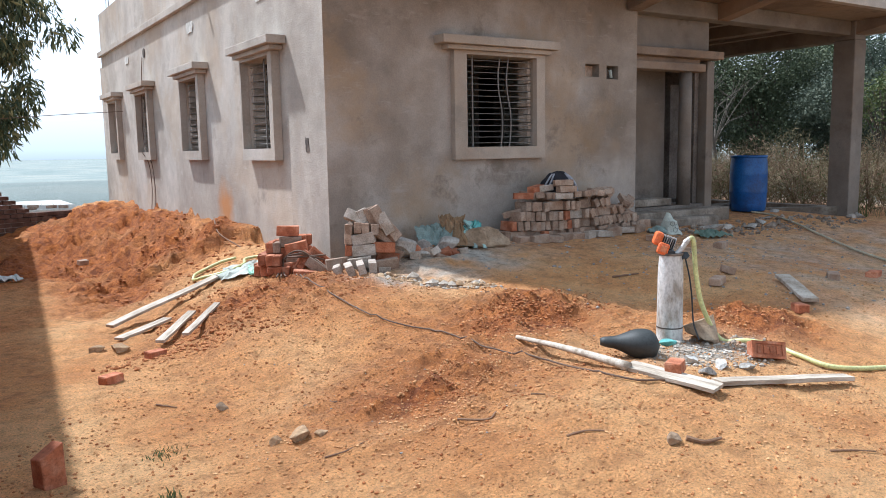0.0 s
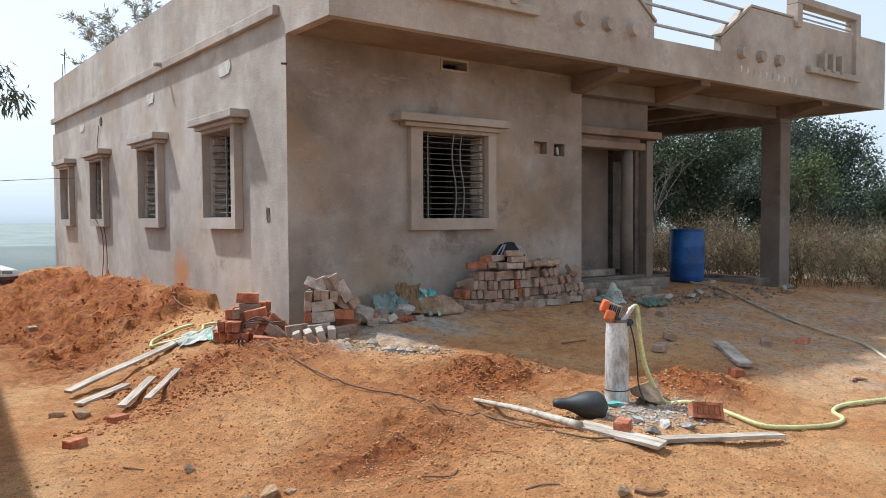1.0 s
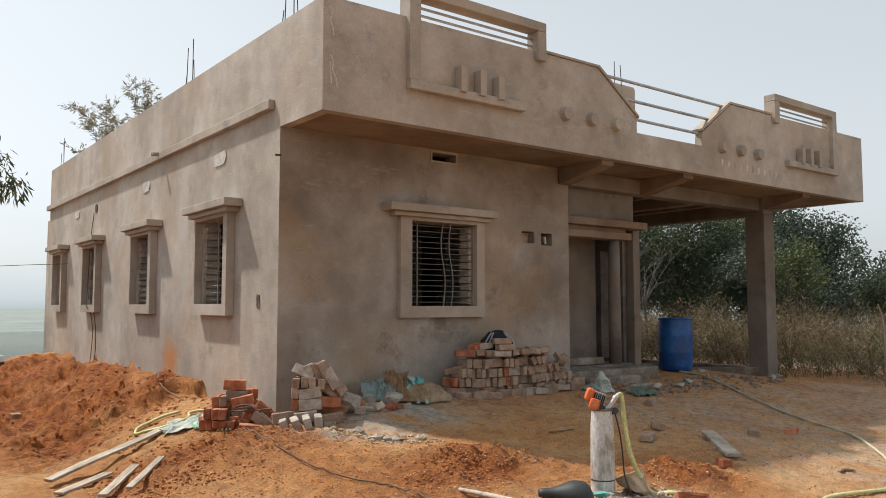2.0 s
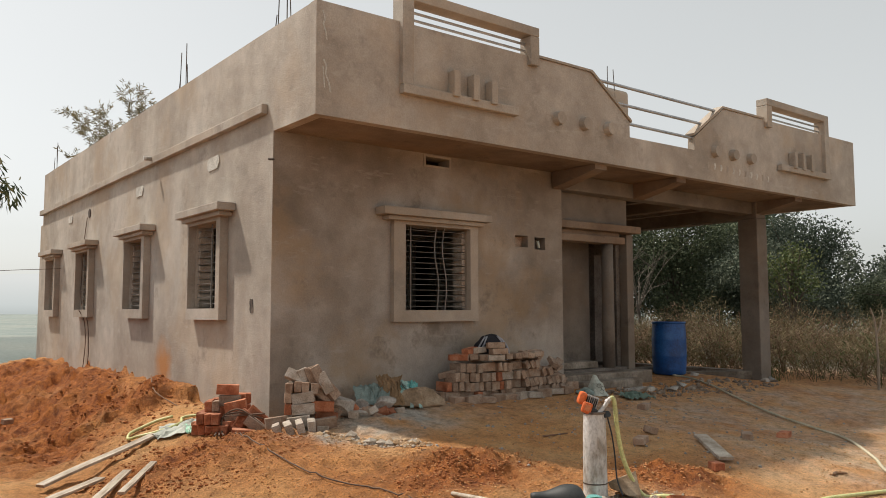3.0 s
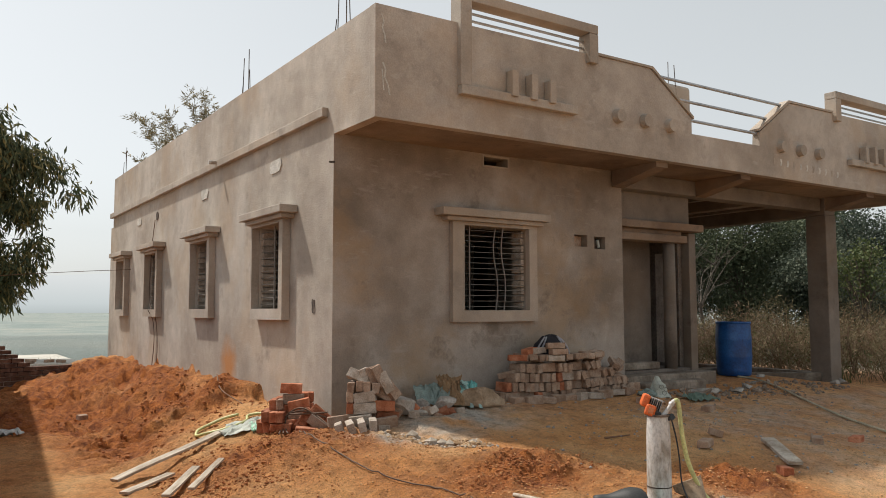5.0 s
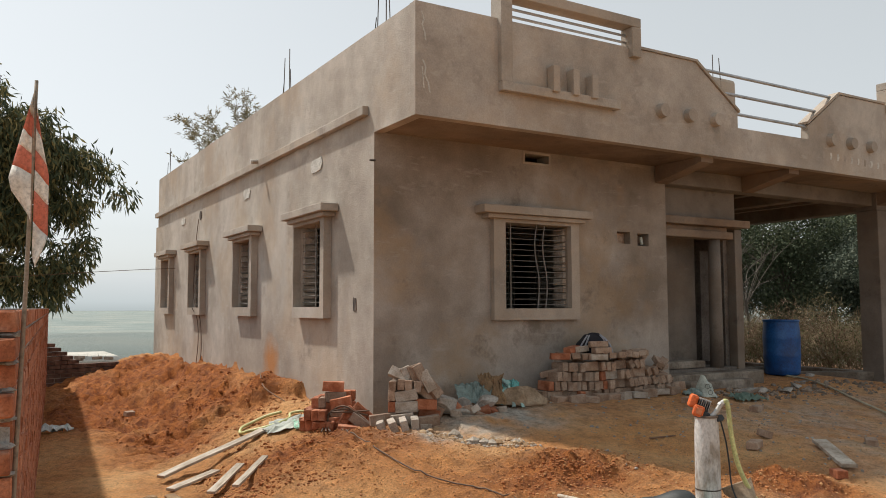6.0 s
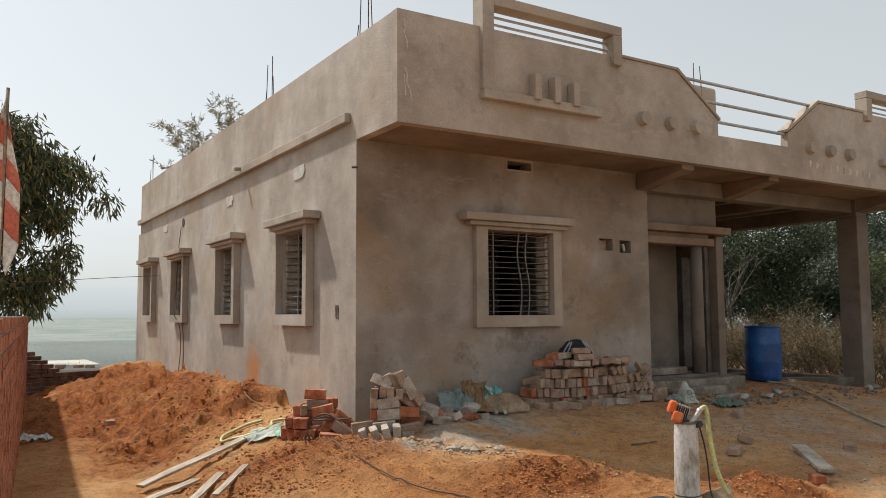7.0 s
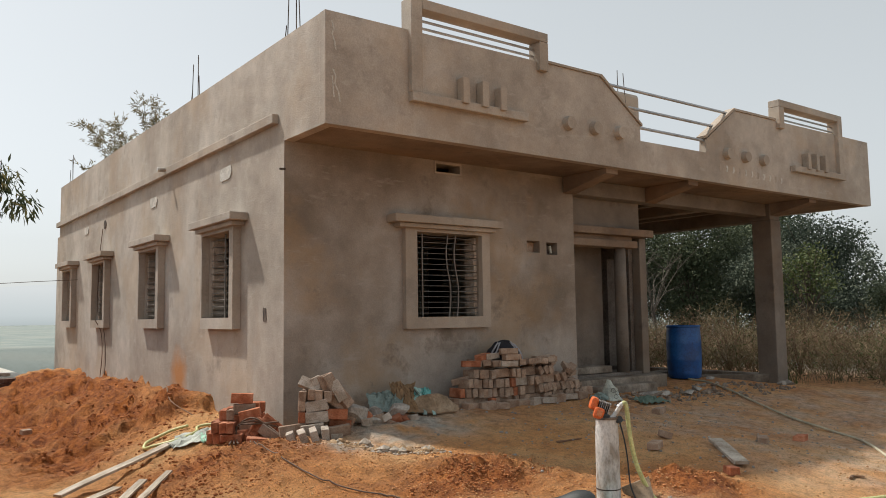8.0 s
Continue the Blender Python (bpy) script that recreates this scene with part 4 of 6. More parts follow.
def scatter(name, label, n, place, size, mat, seed, category="rubble"):
    """Many small uneven lumps in one mesh."""
    rnd = random.Random(seed)
    v, f = [], []
    for i in range(n):
        x, y = place(rnd)
        s = size * (0.22 + 0.78 * rnd.random() ** 3.2)
        g = gz(x, y) + rough(x, y) + s * 0.15
        a0, k = rnd.uniform(0, 6.3), len(v)
        q = [s * rnd.uniform(0.65, 1.3) for _ in range(13)]
        for ring, (zz, rr) in enumerate(((-0.55, 0.8), (0.3, 0.85))):
            for j in range(6):
                a = a0 + j * math.pi / 3 + ring * 0.4
                r = q[ring * 6 + j] * rr
                v.append((x + r * math.cos(a), y + r * math.sin(a) * 0.85, g + s * zz * rnd.uniform(0.7, 1.2)))
        v.append((x, y, g + q[12] * 0.75))
        for j in range(6):
            m = (j + 1) % 6
            f += [(k + j, k + m, k + 6 + m, k + 6 + j), (k + 6 + j, k + 6 + m, k + 12)]
    me = bpy.data.meshes.new(name)
    me.from_pydata(v, [], f)
    me.materials.append(mat)
    return tagged(new(name, me), label, category, kind="stuff")


def disc(cx, cy, rx, ry):
    def f(rnd):
        a, r = rnd.uniform(0, 2 * math.pi), rnd.uniform(0, 1) ** 0.7
        return cx + rx * r * math.cos(a), cy + ry * r * math.sin(a)
    return f


def band(rnd):
    """Along the foot of the spilt cement."""
    t = rnd.random()
    x = -0.1 + 0.75 * t
    return x + rnd.gauss(0, 0.06), -1.3 - 0.35 * t - 0.3 * t * t + rnd.gauss(0, 0.09)


scatter("cement_rubble", "grey broken cement lumps before the brick heap", 260, band, 0.035, RUBBLE, 1)
scatter("cement_rubble", "pale cement lumps in the dust", 34, band, 0.085, RUBBLE, 2)
scatter("cement_rubble", "pale cement crumbs round the well casing", 900, disc(0.7, -4.3, 0.55, 0.3), 0.022, RUBBLE, 3)
DIRTY_RUBBLE = grainy("dirty_rubble", (0.15, 0.11, 0.08), (0.24, 0.185, 0.14), (0.34, 0.28, 0.225), 5.0, 50.0, 0.97, 0.8, 0.012)
CLOD = grainy("earth_clod", (0.26, 0.085, 0.025), (0.37, 0.14, 0.045), (0.45, 0.2, 0.08), 3.0, 50.0, 0.97, 0.8, 0.01)
CLOD_PALE = grainy("dusty_clod", (0.4, 0.185, 0.07), (0.52, 0.265, 0.11), (0.62, 0.36, 0.165), 3.0, 50.0, 0.97, 0.8, 0.01)
scatter("earth_clods", "red earth clods on the dug heaps", 2000, disc(-0.9, 3.0, 1.4, 3.2), 0.032, CLOD, 4, "earth")
scatter("earth_clods", "red earth clods on the heap with planks", 2600, disc(-1.1, -0.9, 1.0, 1.05), 0.019, CLOD, 5, "earth")
scatter("earth_clods", "red clods at the foot of the heap", 420, disc(-1.95, -1.5, 0.65, 0.3), 0.026, CLOD, 6, "earth")
scatter("earth_clods", "loose red clods on a small heap", 1200, disc(0.35, -2.95, 0.7, 0.38), 0.02, CLOD, 7, "earth")
scatter("earth_clods", "loose red clods on a small heap by the well", 450, disc(1.75, -3.85, 0.5, 0.32), 0.022, CLOD, 17, "earth")
scatter("earth_clods", "scattered small clods on bare ground", 13000, disc(-1.0, -4.0, 2.4, 2.6), 0.013, CLOD_PALE, 8, "earth")
scatter("earth_clods", "darker crumbs trodden into bare ground", 5200, disc(-0.9, -3.9, 2.5, 2.4), 0.0125, CLOD, 28, "earth")
scatter("earth_clods", "scattered small clods on trodden ground", 3600, disc(1.8, -3.6, 3.2, 2.2), 0.015, CLOD_PALE, 18, "earth")
scatter("earth_clods", "brown crumbs among broken cement", 420, band, 0.05, DRY_LUMP, 27, "earth")
scatter("gravel", "scattered grit on the trodden yard", 900, disc(3.8, -2.0, 3.4, 2.0), 0.022, STONE, 9, "gravel")
scatter("rubble", "broken brick and cement crumbs before the porch", 420, disc(6.4, -0.75, 2.4, 0.45), 0.06, DIRTY_RUBBLE, 29)
scatter("gravel", "stray grey grit on bare earth", 160, disc(-1.2, -3.4, 2.2, 2.6), 0.009, STONE, 19, "gravel")


def plank(a, b, w, t, mat, label, category="plank", lift=0.02, end_lift=0.02, group=""):
    """A worn board from a to b, laid on the earth."""
    a, b = Vector((*a, gz(*a) + lift)), Vector((*b, gz(*b) + end_lift))
    d = b - a
    bm, n = bmesh.new(), 10
    bmesh.ops.create_grid(bm, x_segments=n, y_segments=1, size=0.5)
    for v in bm.verts:
        wv = 0.06 * noise.noise(Vector((v.co.x * 3, v.co.y, a.x * 5)))
        v.co = Vector((v.co.x * d.length, v.co.y * w * (1 + wv), 0.01 * noise.noise(Vector((v.co.x * 2.0, 0, b.y)))))
    r = bmesh.ops.extrude_face_region(bm, geom=bm.faces[:])
    for e in r["geom"]:
        if isinstance(e, bmesh.types.BMVert):
            e.co.z += t
    bmesh.ops.recalc_face_normals(bm, faces=bm.faces)
    ob = part("plank", bm, mat)
    x = d.normalized()
    y = Vector((0, 0, 1)).cross(x).normalized()
    ob.matrix_world = Matrix.Translation((a + b) / 2) @ Matrix((x, y, x.cross(y))).transposed().to_4x4()
    return tagged(ob, label, category, group)


plank((-0.97, 0.6), (-2.22, -0.11), 0.1, 0.025, WOOD_PALE, "long pale weathered plank across the earth heap", lift=0.0, end_lift=0.03, group="planks on the heap")
plank((-1.74, -0.21), (-2.25, -0.66), 0.09, 0.022, WOOD_PALE, "pale plank lying under a longer one", lift=0.0, end_lift=0.01, group="planks on the heap")
plank((-1.61, -0.56), (-2.04, -1.19), 0.072, 0.022, WOOD_PALE, "short pale board on red earth", lift=0.045, end_lift=0.02, group="planks on the heap")
plank((-1.42, -0.68), (-1.86, -1.27), 0.055, 0.022, WOOD_PALE, "short narrow board on red earth", lift=0.045, end_lift=0.02, group="planks on the heap")
plank((-0.19, -4.4), (-0.03, -4.9), 0.15, 0.02, WOOD_PALE, "split pale board by the well", lift=0.02, end_lift=0.03, group="boards by the well")
plank((0.11, -4.78), (1.1, -4.97), 0.085, 0.025, WOOD_PALE, "straight pale board lying before the well", lift=0.01, end_lift=0.03, group="boards by the well")
plank((3.24, -3.08), (2.76, -3.68), 0.13, 0.03, RUBBLE, "grey cement-stained board on trodden earth", lift=0.02, end_lift=0.02)
ob = part("pole", tube([(-0.21, -3.41, gz(-0.21, -3.41) + 0.04), (-0.22, -3.9, gz(-0.22, -3.9) + 0.05), (-0.24, -4.46, gz(-0.24, -4.46) + 0.04)], 0.014, 10, 5, 0.027), WOOD_PALE, None, "", True)
tagged(ob, "pale stripped wooden pole lying on earth", "pole")
for i, (pts, r) in enumerate((([(-0.64, -5.2), (-0.58, -5.25), (-0.47, -5.26)], 0.013), ([(-1.08, -4.88), (-0.99, -4.9), (-0.92, -4.96)], 0.006), ([(-0.03, -5.53), (0.08, -5.59), (0.18, -5.63)], 0.006), ([(3.38, -4.35), (3.46, -4.33), (3.52, -4.4)], 0.016), ([(-1.95, -4.1), (-1.85, -4.13), (-1.72, -4.08)], 0.005), ([(-2.4, -2.6), (-2.3, -2.7)], 0.007), ([(-1.3, -4.3), (-1.2, -4.42), (-1.13, -4.4)], 0.007), ([(-0.9, -4.4), (-0.82, -4.42)], 0.006),
                              ([(-1.72, -3.3), (-1.55, -3.4)], 0.008), ([(2.0, -2.1), (2.3, -2.15)], 0.012), ([(0.3, -2.35), (0.55, -2.35)], 0.012), ([(-0.4, 2.7), (-0.5, 2.2), (-0.45, 1.5)], 0.01), ([(0.35, -5.7), (0.42, -5.72)], 0.008))):
    ob = part("stick", tube([(x, y, gz(x, y) + rough(x, y) + r) for x, y in pts], r, 6, 4, r * 0.6), TWIG)
    tagged(ob, "dry brown stick lying on bare earth", "stick", "sticks")


# ---- well casing, pump head, hoses ----
well = thing("well_pump", pose(0.68, -3.95, gz(0.68, -3.95)), "grey borewell casing pipe with an orange pump head", "pump")
bm = bmesh.new()
prof = [(-0.1, 0.088), (0.12, 0.086), (0.3, 0.085), (0.46, 0.083), (0.5, 0.081), (0.54, 0.078), (0.57, 0.077), (0.58, 0.076)]
rings = [[bm.verts.new((r * math.cos(2 * math.pi * k / 28), r * math.sin(2 * math.pi * k / 28), z)) for k in range(28)] for z, r in prof]
for a, b in zip(rings, rings[1:]):
    for k in range(28):
        bm.faces.new((a[k], a[(k + 1) % 28], b[(k + 1) % 28], b[k]))
bm.faces.new(rings[-1])
part("casing", bm, CASING, well, "", True)
part("band", rod((0, 0, 0.08), (0, 0, 0.088), 0.0885, sides=28), IRON, well, "rusty clamp ring")

# pump head on the casing: orange motor with fins, elbow and black joint
HEAD = 0.58
def tilted_part(name, bm, mat, label, smooth=False):
    bm.transform(pose(-0.035, 0.027, HEAD + 0.06, 0, 20, -37.9) @ Matrix.Diagonal((0.8, 0.8, 0.85, 1)))
    return part(name, bm, mat, well, label, smooth)


shell = box(-0.105, -0.035, -0.05, 0.055, -0.02, 0.09, 0.022)
tilted_part("motor_shell", shell, ORANGE, "orange enamelled motor shell")
tilted_part("motor_cover", box(-0.06, 0.035, -0.085, -0.035, -0.075, 0.02, 0.02), ORANGE, "orange front cover", False)
tilted_part("cover_plate", box(-0.035, 0.012, -0.09, -0.0855, -0.05, 0.0, 0.002), simple("worn_orange", (0.55, 0.2, 0.09), 0.6), "worn patch on the cover")
tilted_part("cylinder", rod((-0.03, 0.0, 0.03), (0.075, 0.0, 0.03), 0.035, sides=20), BLACK_RUBBER, "dark cylinder core", True)
for i in range(6):
    tilted_part("fin", box(-0.026 + 0.018 * i, -0.02 + 0.018 * i, -0.05, 0.05, -0.022, 0.082, 0.002), STEEL if i % 2 else GRILL, "steel cooling fin")
tilted_part("carburettor", box(0.03, 0.09, -0.075, -0.01, -0.065, -0.012, 0.012), BLACK_RUBBER, "black carburettor block")
tilted_part("bracket", box(-0.03, 0.075, -0.03, 0.05, -0.075, -0.028, 0.008), IRON, "dark mounting bracket")
part("elbow", tube([(0.01, -0.03, HEAD), (0.032, -0.042, HEAD + 0.02), (0.058, -0.06, HEAD + 0.06), (0.076, -0.07, HEAD + 0.092), (0.092, -0.079, HEAD + 0.104)], 0.016, 12, 5), CASING, well, "grey outlet elbow", True)
part("nut", rod((0.066, -0.064, HEAD + 0.075), (0.075, -0.069, HEAD + 0.09), 0.022, sides=6), STEEL, well, "steel hose nut")
part("joint", stone_bm(0.036, 0.034, 0.024, 40, 0.1, 2), BLACK_RUBBER, well, "black wrapped joint").location = (0.06, -0.06, HEAD - 0.012)
part("flange", rod((0, 0, HEAD - 0.004), (0, 0, HEAD + 0.01), 0.084, sides=24), IRON, well, "dark cover plate")
part("cable", tube([(0.065, -0.065, HEAD - 0.02), (0.09, -0.085, 0.42), (0.1, -0.1, 0.28), (0.085, -0.13, 0.12), (0.06, -0.2, 0.02)], 0.006, 6), BLACK_RUBBER, well, "black power cable")
stone("plastic_scrap", 0.55, -4.05, 0.08, 0.04, 0.025, 33, TARP_CYAN, "pale green plastic scrap at the casing's foot", "scrap", rz=30)


def settled(pts, lift):
    """Ground line smoothed as a stiff cable would bridge small hollows."""
    p = on_ground(pts, 0.0)
    out = []
    for i, (x, y, z) in enumerate(p):
        w = [q[2] for q in p[max(0, i - 4):i + 5]]
        out.append((x, y, max(sum(w) / len(w), z - 0.006) + lift))
    return out


def on_ground(pts, lift):
    return [(x, y, gz(x, y) + rough(x, y) + lift) for x, y in pts]


hose = tube([(0.765, -4.025, gz(0.68, -3.95) + HEAD + 0.103), (0.792, -4.042, gz(0.68, -3.95) + HEAD + 0.085), (0.815, -4.055, gz(0.68, -3.95) + 0.42), (0.87, -4.075, gz(0.68, -3.95) + 0.2)]
            + on_ground([(1.0, -4.12), (1.08, -4.26), (1.22, -4.38), (1.22, -4.56), (1.3, -4.78), (1.82, -4.9), (2.15, -4.86), (2.32, -4.7), (2.6, -4.66), (3.1, -4.78), (4.2, -5.0), (6.0, -5.2)], 0.018), 0.0165, 10, 8)
tagged(part("hose", hose, HOSE_YELLOW, None, "", True), "yellow-green garden hose running from the pump head", "hose")
hose = tube(on_ground([(7.3, 0.18), (7.27, -0.19), (6.95, -0.8), (6.59, -1.35), (6.09, -2.24), (5.7, -3.03), (5.44, -3.5), (4.64, -4.14), (3.97, -4.57), (3.4, -5.3), (3.3, -6.2)], 0.02), 0.016, 8, 8)
tagged(part("hose", hose, simple("dusty_hose", (0.46, 0.42, 0.31), 0.7), None, "", True), "dusty hose lying from the blue drum across the yard", "hose")
loop = [(-0.95 + 0.24 * math.cos(a) - 0.1 * math.sin(a), 0.75 + 0.2 * math.sin(a)) for a in (0.3 + i * 0.62 for i in range(10))]
tagged(part("hose", tube(on_ground(loop + [(-0.55, 0.6), (-0.4, 0.45)], 0.03), 0.016, 8, 6), HOSE_YELLOW, None, "", True), "coiled pale green hose beside a white sack", "hose")
tagged(part("cable", tube(settled([(p[0], p[1]) for p in smooth_path([(-0.3, -0.25, 0), (-0.6, -0.65, 0), (-0.8, -1.1, 0), (-0.75, -2.15, 0), (-0.48, -2.89, 0), (-0.37, -3.79, 0), (-0.39, -4.55, 0), (-0.2, -4.66, 0), (-0.08, -4.7, 0)], 14)], 0.014), 0.006, 6, 1), CABLE_BROWN), "thin brown cable snaking over the heap to the well", "cable")
for k in range(3):
    pts = [(-0.25 + 0.02 * k, -0.35, gz(-0.25, -0.35) + 0.08 + 0.05 * k), (-0.42, -0.2, gz(-0.4, -0.2) + 0.24 - 0.03 * k), (-0.5, 0.02, gz(-0.5, 0) + 0.16), (-0.56, -0.1 + 0.06 * k, gz(-0.55, -0.1) + 0.04), (-0.6 - 0.05 * k, -0.25, gz(-0.6, -0.25) + 0.03)]
    tagged(part("cable", tube(pts, 0.009, 6, 6), CABLE_BROWN), "bent brown cable loop before the red bricks", "cable", "cable loops")
tagged(part("cable", tube([(-60, 13.5, 3.2), (-25, 12.0, 2.1), (-8, 10.6, 1.85), (-0.02, 9.9, 2.27)], 0.006, 5, 10), CABLE_BROWN), "thin overhead wire fixed to the side wall", "wire")

# black plastic pitcher lying on its side
pot = bmesh.new()
rings = []
for i in range(15):
    t = i / 14
    r = (0.045 + 0.078 * step(0.85, 0.3, t)) * math.sqrt(max(0.02, 1 - (1 - min(t / 0.22, 1.0)) ** 2))
    if t > 0.9:
        r *= 1.0 - 0.35 * (t - 0.9) / 0.1
    cx = Vector((-0.4 * t, 0.0, 0.03 * t))
    rings.append([pot.verts.new(cx + Vector((0, r * math.cos(a), r * 0.92 * math.sin(a)))) for a in (2 * math.pi * k / 20 for k in range(20))])
for a, b in zip(rings, rings[1:]):
    for k in range(20):
        pot.faces.new((a[k], a[(k + 1) % 20], b[(k + 1) % 20], b[k]))
pot.faces.new(rings[0][::-1])
pot.faces.new(rings[-1])
ob = part("pitcher", pot, POT_BLACK, None, "", True)
ob.matrix_world = pose(0.3, -4.2, gz(0.2, -4.1) + 0.055, 0, 0, -36) @ Matrix.Diagonal((0.92, 0.86, 0.86, 1))
tagged(ob, "black plastic water pitcher lying on its side", "pitcher")


def crumpled(name, x, y, w, d, h, seed, mat, label, category, rz=0, base=None, parent=None):
    """A sheet thrown down in sharp folds, with a torn outline."""
    bm = bmesh.new()
    bmesh.ops.create_grid(bm, x_segments=36, y_segments=36, size=0.5)
    o = Vector((seed * 5.3, seed * 2.9, 0))
    c, s = math.cos(radians(rz)), math.sin(radians(rz))
    amp = min(0.25 * h + 0.02, 0.07)
    for v in bm.verts:
        u = v.co.copy()
        edge = min(1.0, max(abs(u.x), abs(u.y)) * 2)
        wob = 1 + 0.45 * noise.noise(u * 2.2 + o) + 0.12 * noise.noise(u * 9 + o)
        px, py = u.x * w * wob, u.y * d * wob
        gx, gy = x + px * c - py * s, y + px * s + py * c
        warp = u.x * 4.5 + 1.4 * noise.noise(u * 2.6 + o) + 0.5 * seed
        pleat = abs((warp % 1.0) - 0.5) * 2
        fold = pleat + 0.6 * abs(noise.noise(u * 7 + o))
        g = (gz(gx, gy) + rough(gx, gy)) if base is None else base
        v.co = Vector((gx + 0.3 * amp * noise.noise(u * 8 + o), gy, g + 0.012 + h * (1 - edge ** 1.8) * (0.75 + 0.6 * noise.noise(u * 2.1 + o)) + amp * fold))
    r = bmesh.ops.extrude_face_region(bm, geom=bm.faces[:])
    for e in r["geom"]:
        if isinstance(e, bmesh.types.BMVert):
            e.co.z += 0.004
    bmesh.ops.recalc_face_normals(bm, faces=bm.faces)
    ob = part(name, bm, mat, parent)
    return ob if parent else tagged(ob, label, category)




def drape(name, x, y, n, reach, height, width, seed, mats, label, category, base=None, turn=0, spread=360):
    """Loose folded sheeting: ribbons of cloth tumbling from a crest to the ground, some of another colour."""
    rnd = random.Random(seed)
    t = thing(name, pose(0, 0, 0), label, category)
    for i in range(n):
        a = radians(turn + spread * (i + rnd.uniform(-0.3, 0.3)) / n)
        out = Vector((math.cos(a), math.sin(a), 0))
        side = Vector((-out.y, out.x, 0))
        r, w, top = reach * rnd.uniform(0.6, 1.1), width * rnd.uniform(0.6, 1.3), height * rnd.uniform(0.75, 1.1)
        bm, rows = bmesh.new(), []
        for j in range(11):
            f = j / 10
            c = Vector((x, y, 0)) + out * (r * (f ** 1.2) - 0.05) + side * 0.05 * noise.noise(Vector((f * 3, i, seed)))
            g = (gz(c.x, c.y) if base is None else base) + 0.015 + top * (1 - f) ** 0.8
            line = []
            for k in range(7):
                q = (k / 6 - 0.5) * 2
                zig = 0.35 * w * abs((k * 0.5 + noise.noise(Vector((f * 2, i * 1.7, seed)))) % 1.0 - 0.5) * 2
                line.append(bm.verts.new(c + side * q * w * (0.55 + 0.45 * f + 0.2 * noise.noise(Vector((f * 4, i, 3)))) + Vector((0, 0, g + zig - 0.25 * w * abs(q)))))
            rows.append(line)
        for p, q in zip(rows, rows[1:]):
            for k in range(6):
                bm.faces.new((p[k], p[k + 1], q[k + 1], q[k]))
        r2 = bmesh.ops.extrude_face_region(bm, geom=bm.faces[:])
        for e in r2["geom"]:
            if isinstance(e, bmesh.types.BMVert):
                e.co.z += 0.004
        bmesh.ops.recalc_face_normals(bm, faces=bm.faces)
        part("fold", bm, mats[i % len(mats)], t)
    return t


def leaning_sheet(name, x, y, w, depth, h, seed, mat, label, category):
    """Crumpled sheeting heaped up towards the wall in sharp slanting folds."""
    bm = bmesh.new()
    bmesh.ops.create_grid(bm, x_segments=26, y_segments=18, size=0.5)
    o = Vector((seed * 4.7, seed * 1.9, seed))
    for vert in bm.verts:
        u = vert.co.copy()
        f = u.y + 0.5
        q = u * 3.0 + o
        s = u.x * w * (1.1 - 0.25 * f + 0.35 * noise.noise(q * 0.7))
        b = f * depth + 0.05 * noise.noise(q * 1.3)
        gx, gy = x + 0.84 * s + 0.54 * b, min(y - 0.54 * s + 0.84 * b, -0.05)
        rise = math.sin(min(f, 0.8) * 1.95) - 0.9 * max(0.0, f - 0.8)
        crest = 0.85 + 0.3 * noise.noise(Vector((u.x * 2.2, seed, 0)))
        fold = abs(((u.x * 5.5 + f * 2.2 + 1.2 * noise.noise(q * 0.6)) % 1.0) - 0.5) + 0.5 * abs(noise.noise(q * 1.8))
        vert.co = Vector((gx + 0.05 * noise.noise(q * 2.1), gy, gz(gx, gy) + 0.01 + h * max(rise, 0.0) * crest + 0.075 * fold * (0.5 + f)))
    r = bmesh.ops.extrude_face_region(bm, geom=bm.faces[:])
    for e in r["geom"]:
        if isinstance(e, bmesh.types.BMVert):
            e.co.z += 0.004
    bmesh.ops.recalc_face_normals(bm, faces=bm.faces)
    return tagged(part(name, bm, mat), label, category)


GREY_GREEN = simple("grey_green_sheet", (0.2, 0.26, 0.24), 0.55)
leaning_sheet("plastic_sheet", 1.36, -0.6, 0.3, 0.4, 0.2, 1, TARP_CYAN, "crumpled cyan plastic sheet against the wall", "plastic sheet")
leaning_sheet("sacking", 1.18, -0.56, 0.28, 0.38, 0.3, 2, CLOTH_BROWN, "crumpled brown sacking between plastic sheets", "sack")
leaning_sheet("plastic_sheet", 0.98, -0.5, 0.36, 0.36, 0.2, 3, GREY_GREEN, "grey-green crumpled plastic sheet against the wall", "plastic sheet")
PALE_CYAN = simple("pale_cyan_sheet", (0.3, 0.45, 0.42), 0.55)
drape("plastic_sheet", 1.42, -0.5, 13, 0.3, 0.24, 0.035, 21, (TARP_CYAN, PALE_CYAN, GREY_GREEN), "torn cyan and grey plastic strips tumbling from the wall", "plastic sheet", turn=170, spread=210)
crumpled("woven_sack", -0.76, 0.44, 0.5, 0.3, 0.01, 4, TARP_WHITE, "white and green woven sack spread on earth", "sack", -25)
crumpled("plastic_sheet", -0.64, 0.3, 0.34, 0.24, 0.01, 5, simple("mint_plastic", (0.32, 0.58, 0.44), 0.5), "mint green plastic sheet beside a white sack", "plastic sheet", -15)
crumpled("plastic_sheet", 4.1, -0.8, 0.2, 0.2, 0.05, 6, GREY_GREEN, "teal plastic sheet crumpled on the yard", "plastic sheet", 30)
sack = thing("woven_sack", pose(4.28, -0.84, gz(4.28, -0.84), 0, 0, -37.9), "upright crumpled pale woven sack with dark rings", "sack")
bm = bmesh.new()
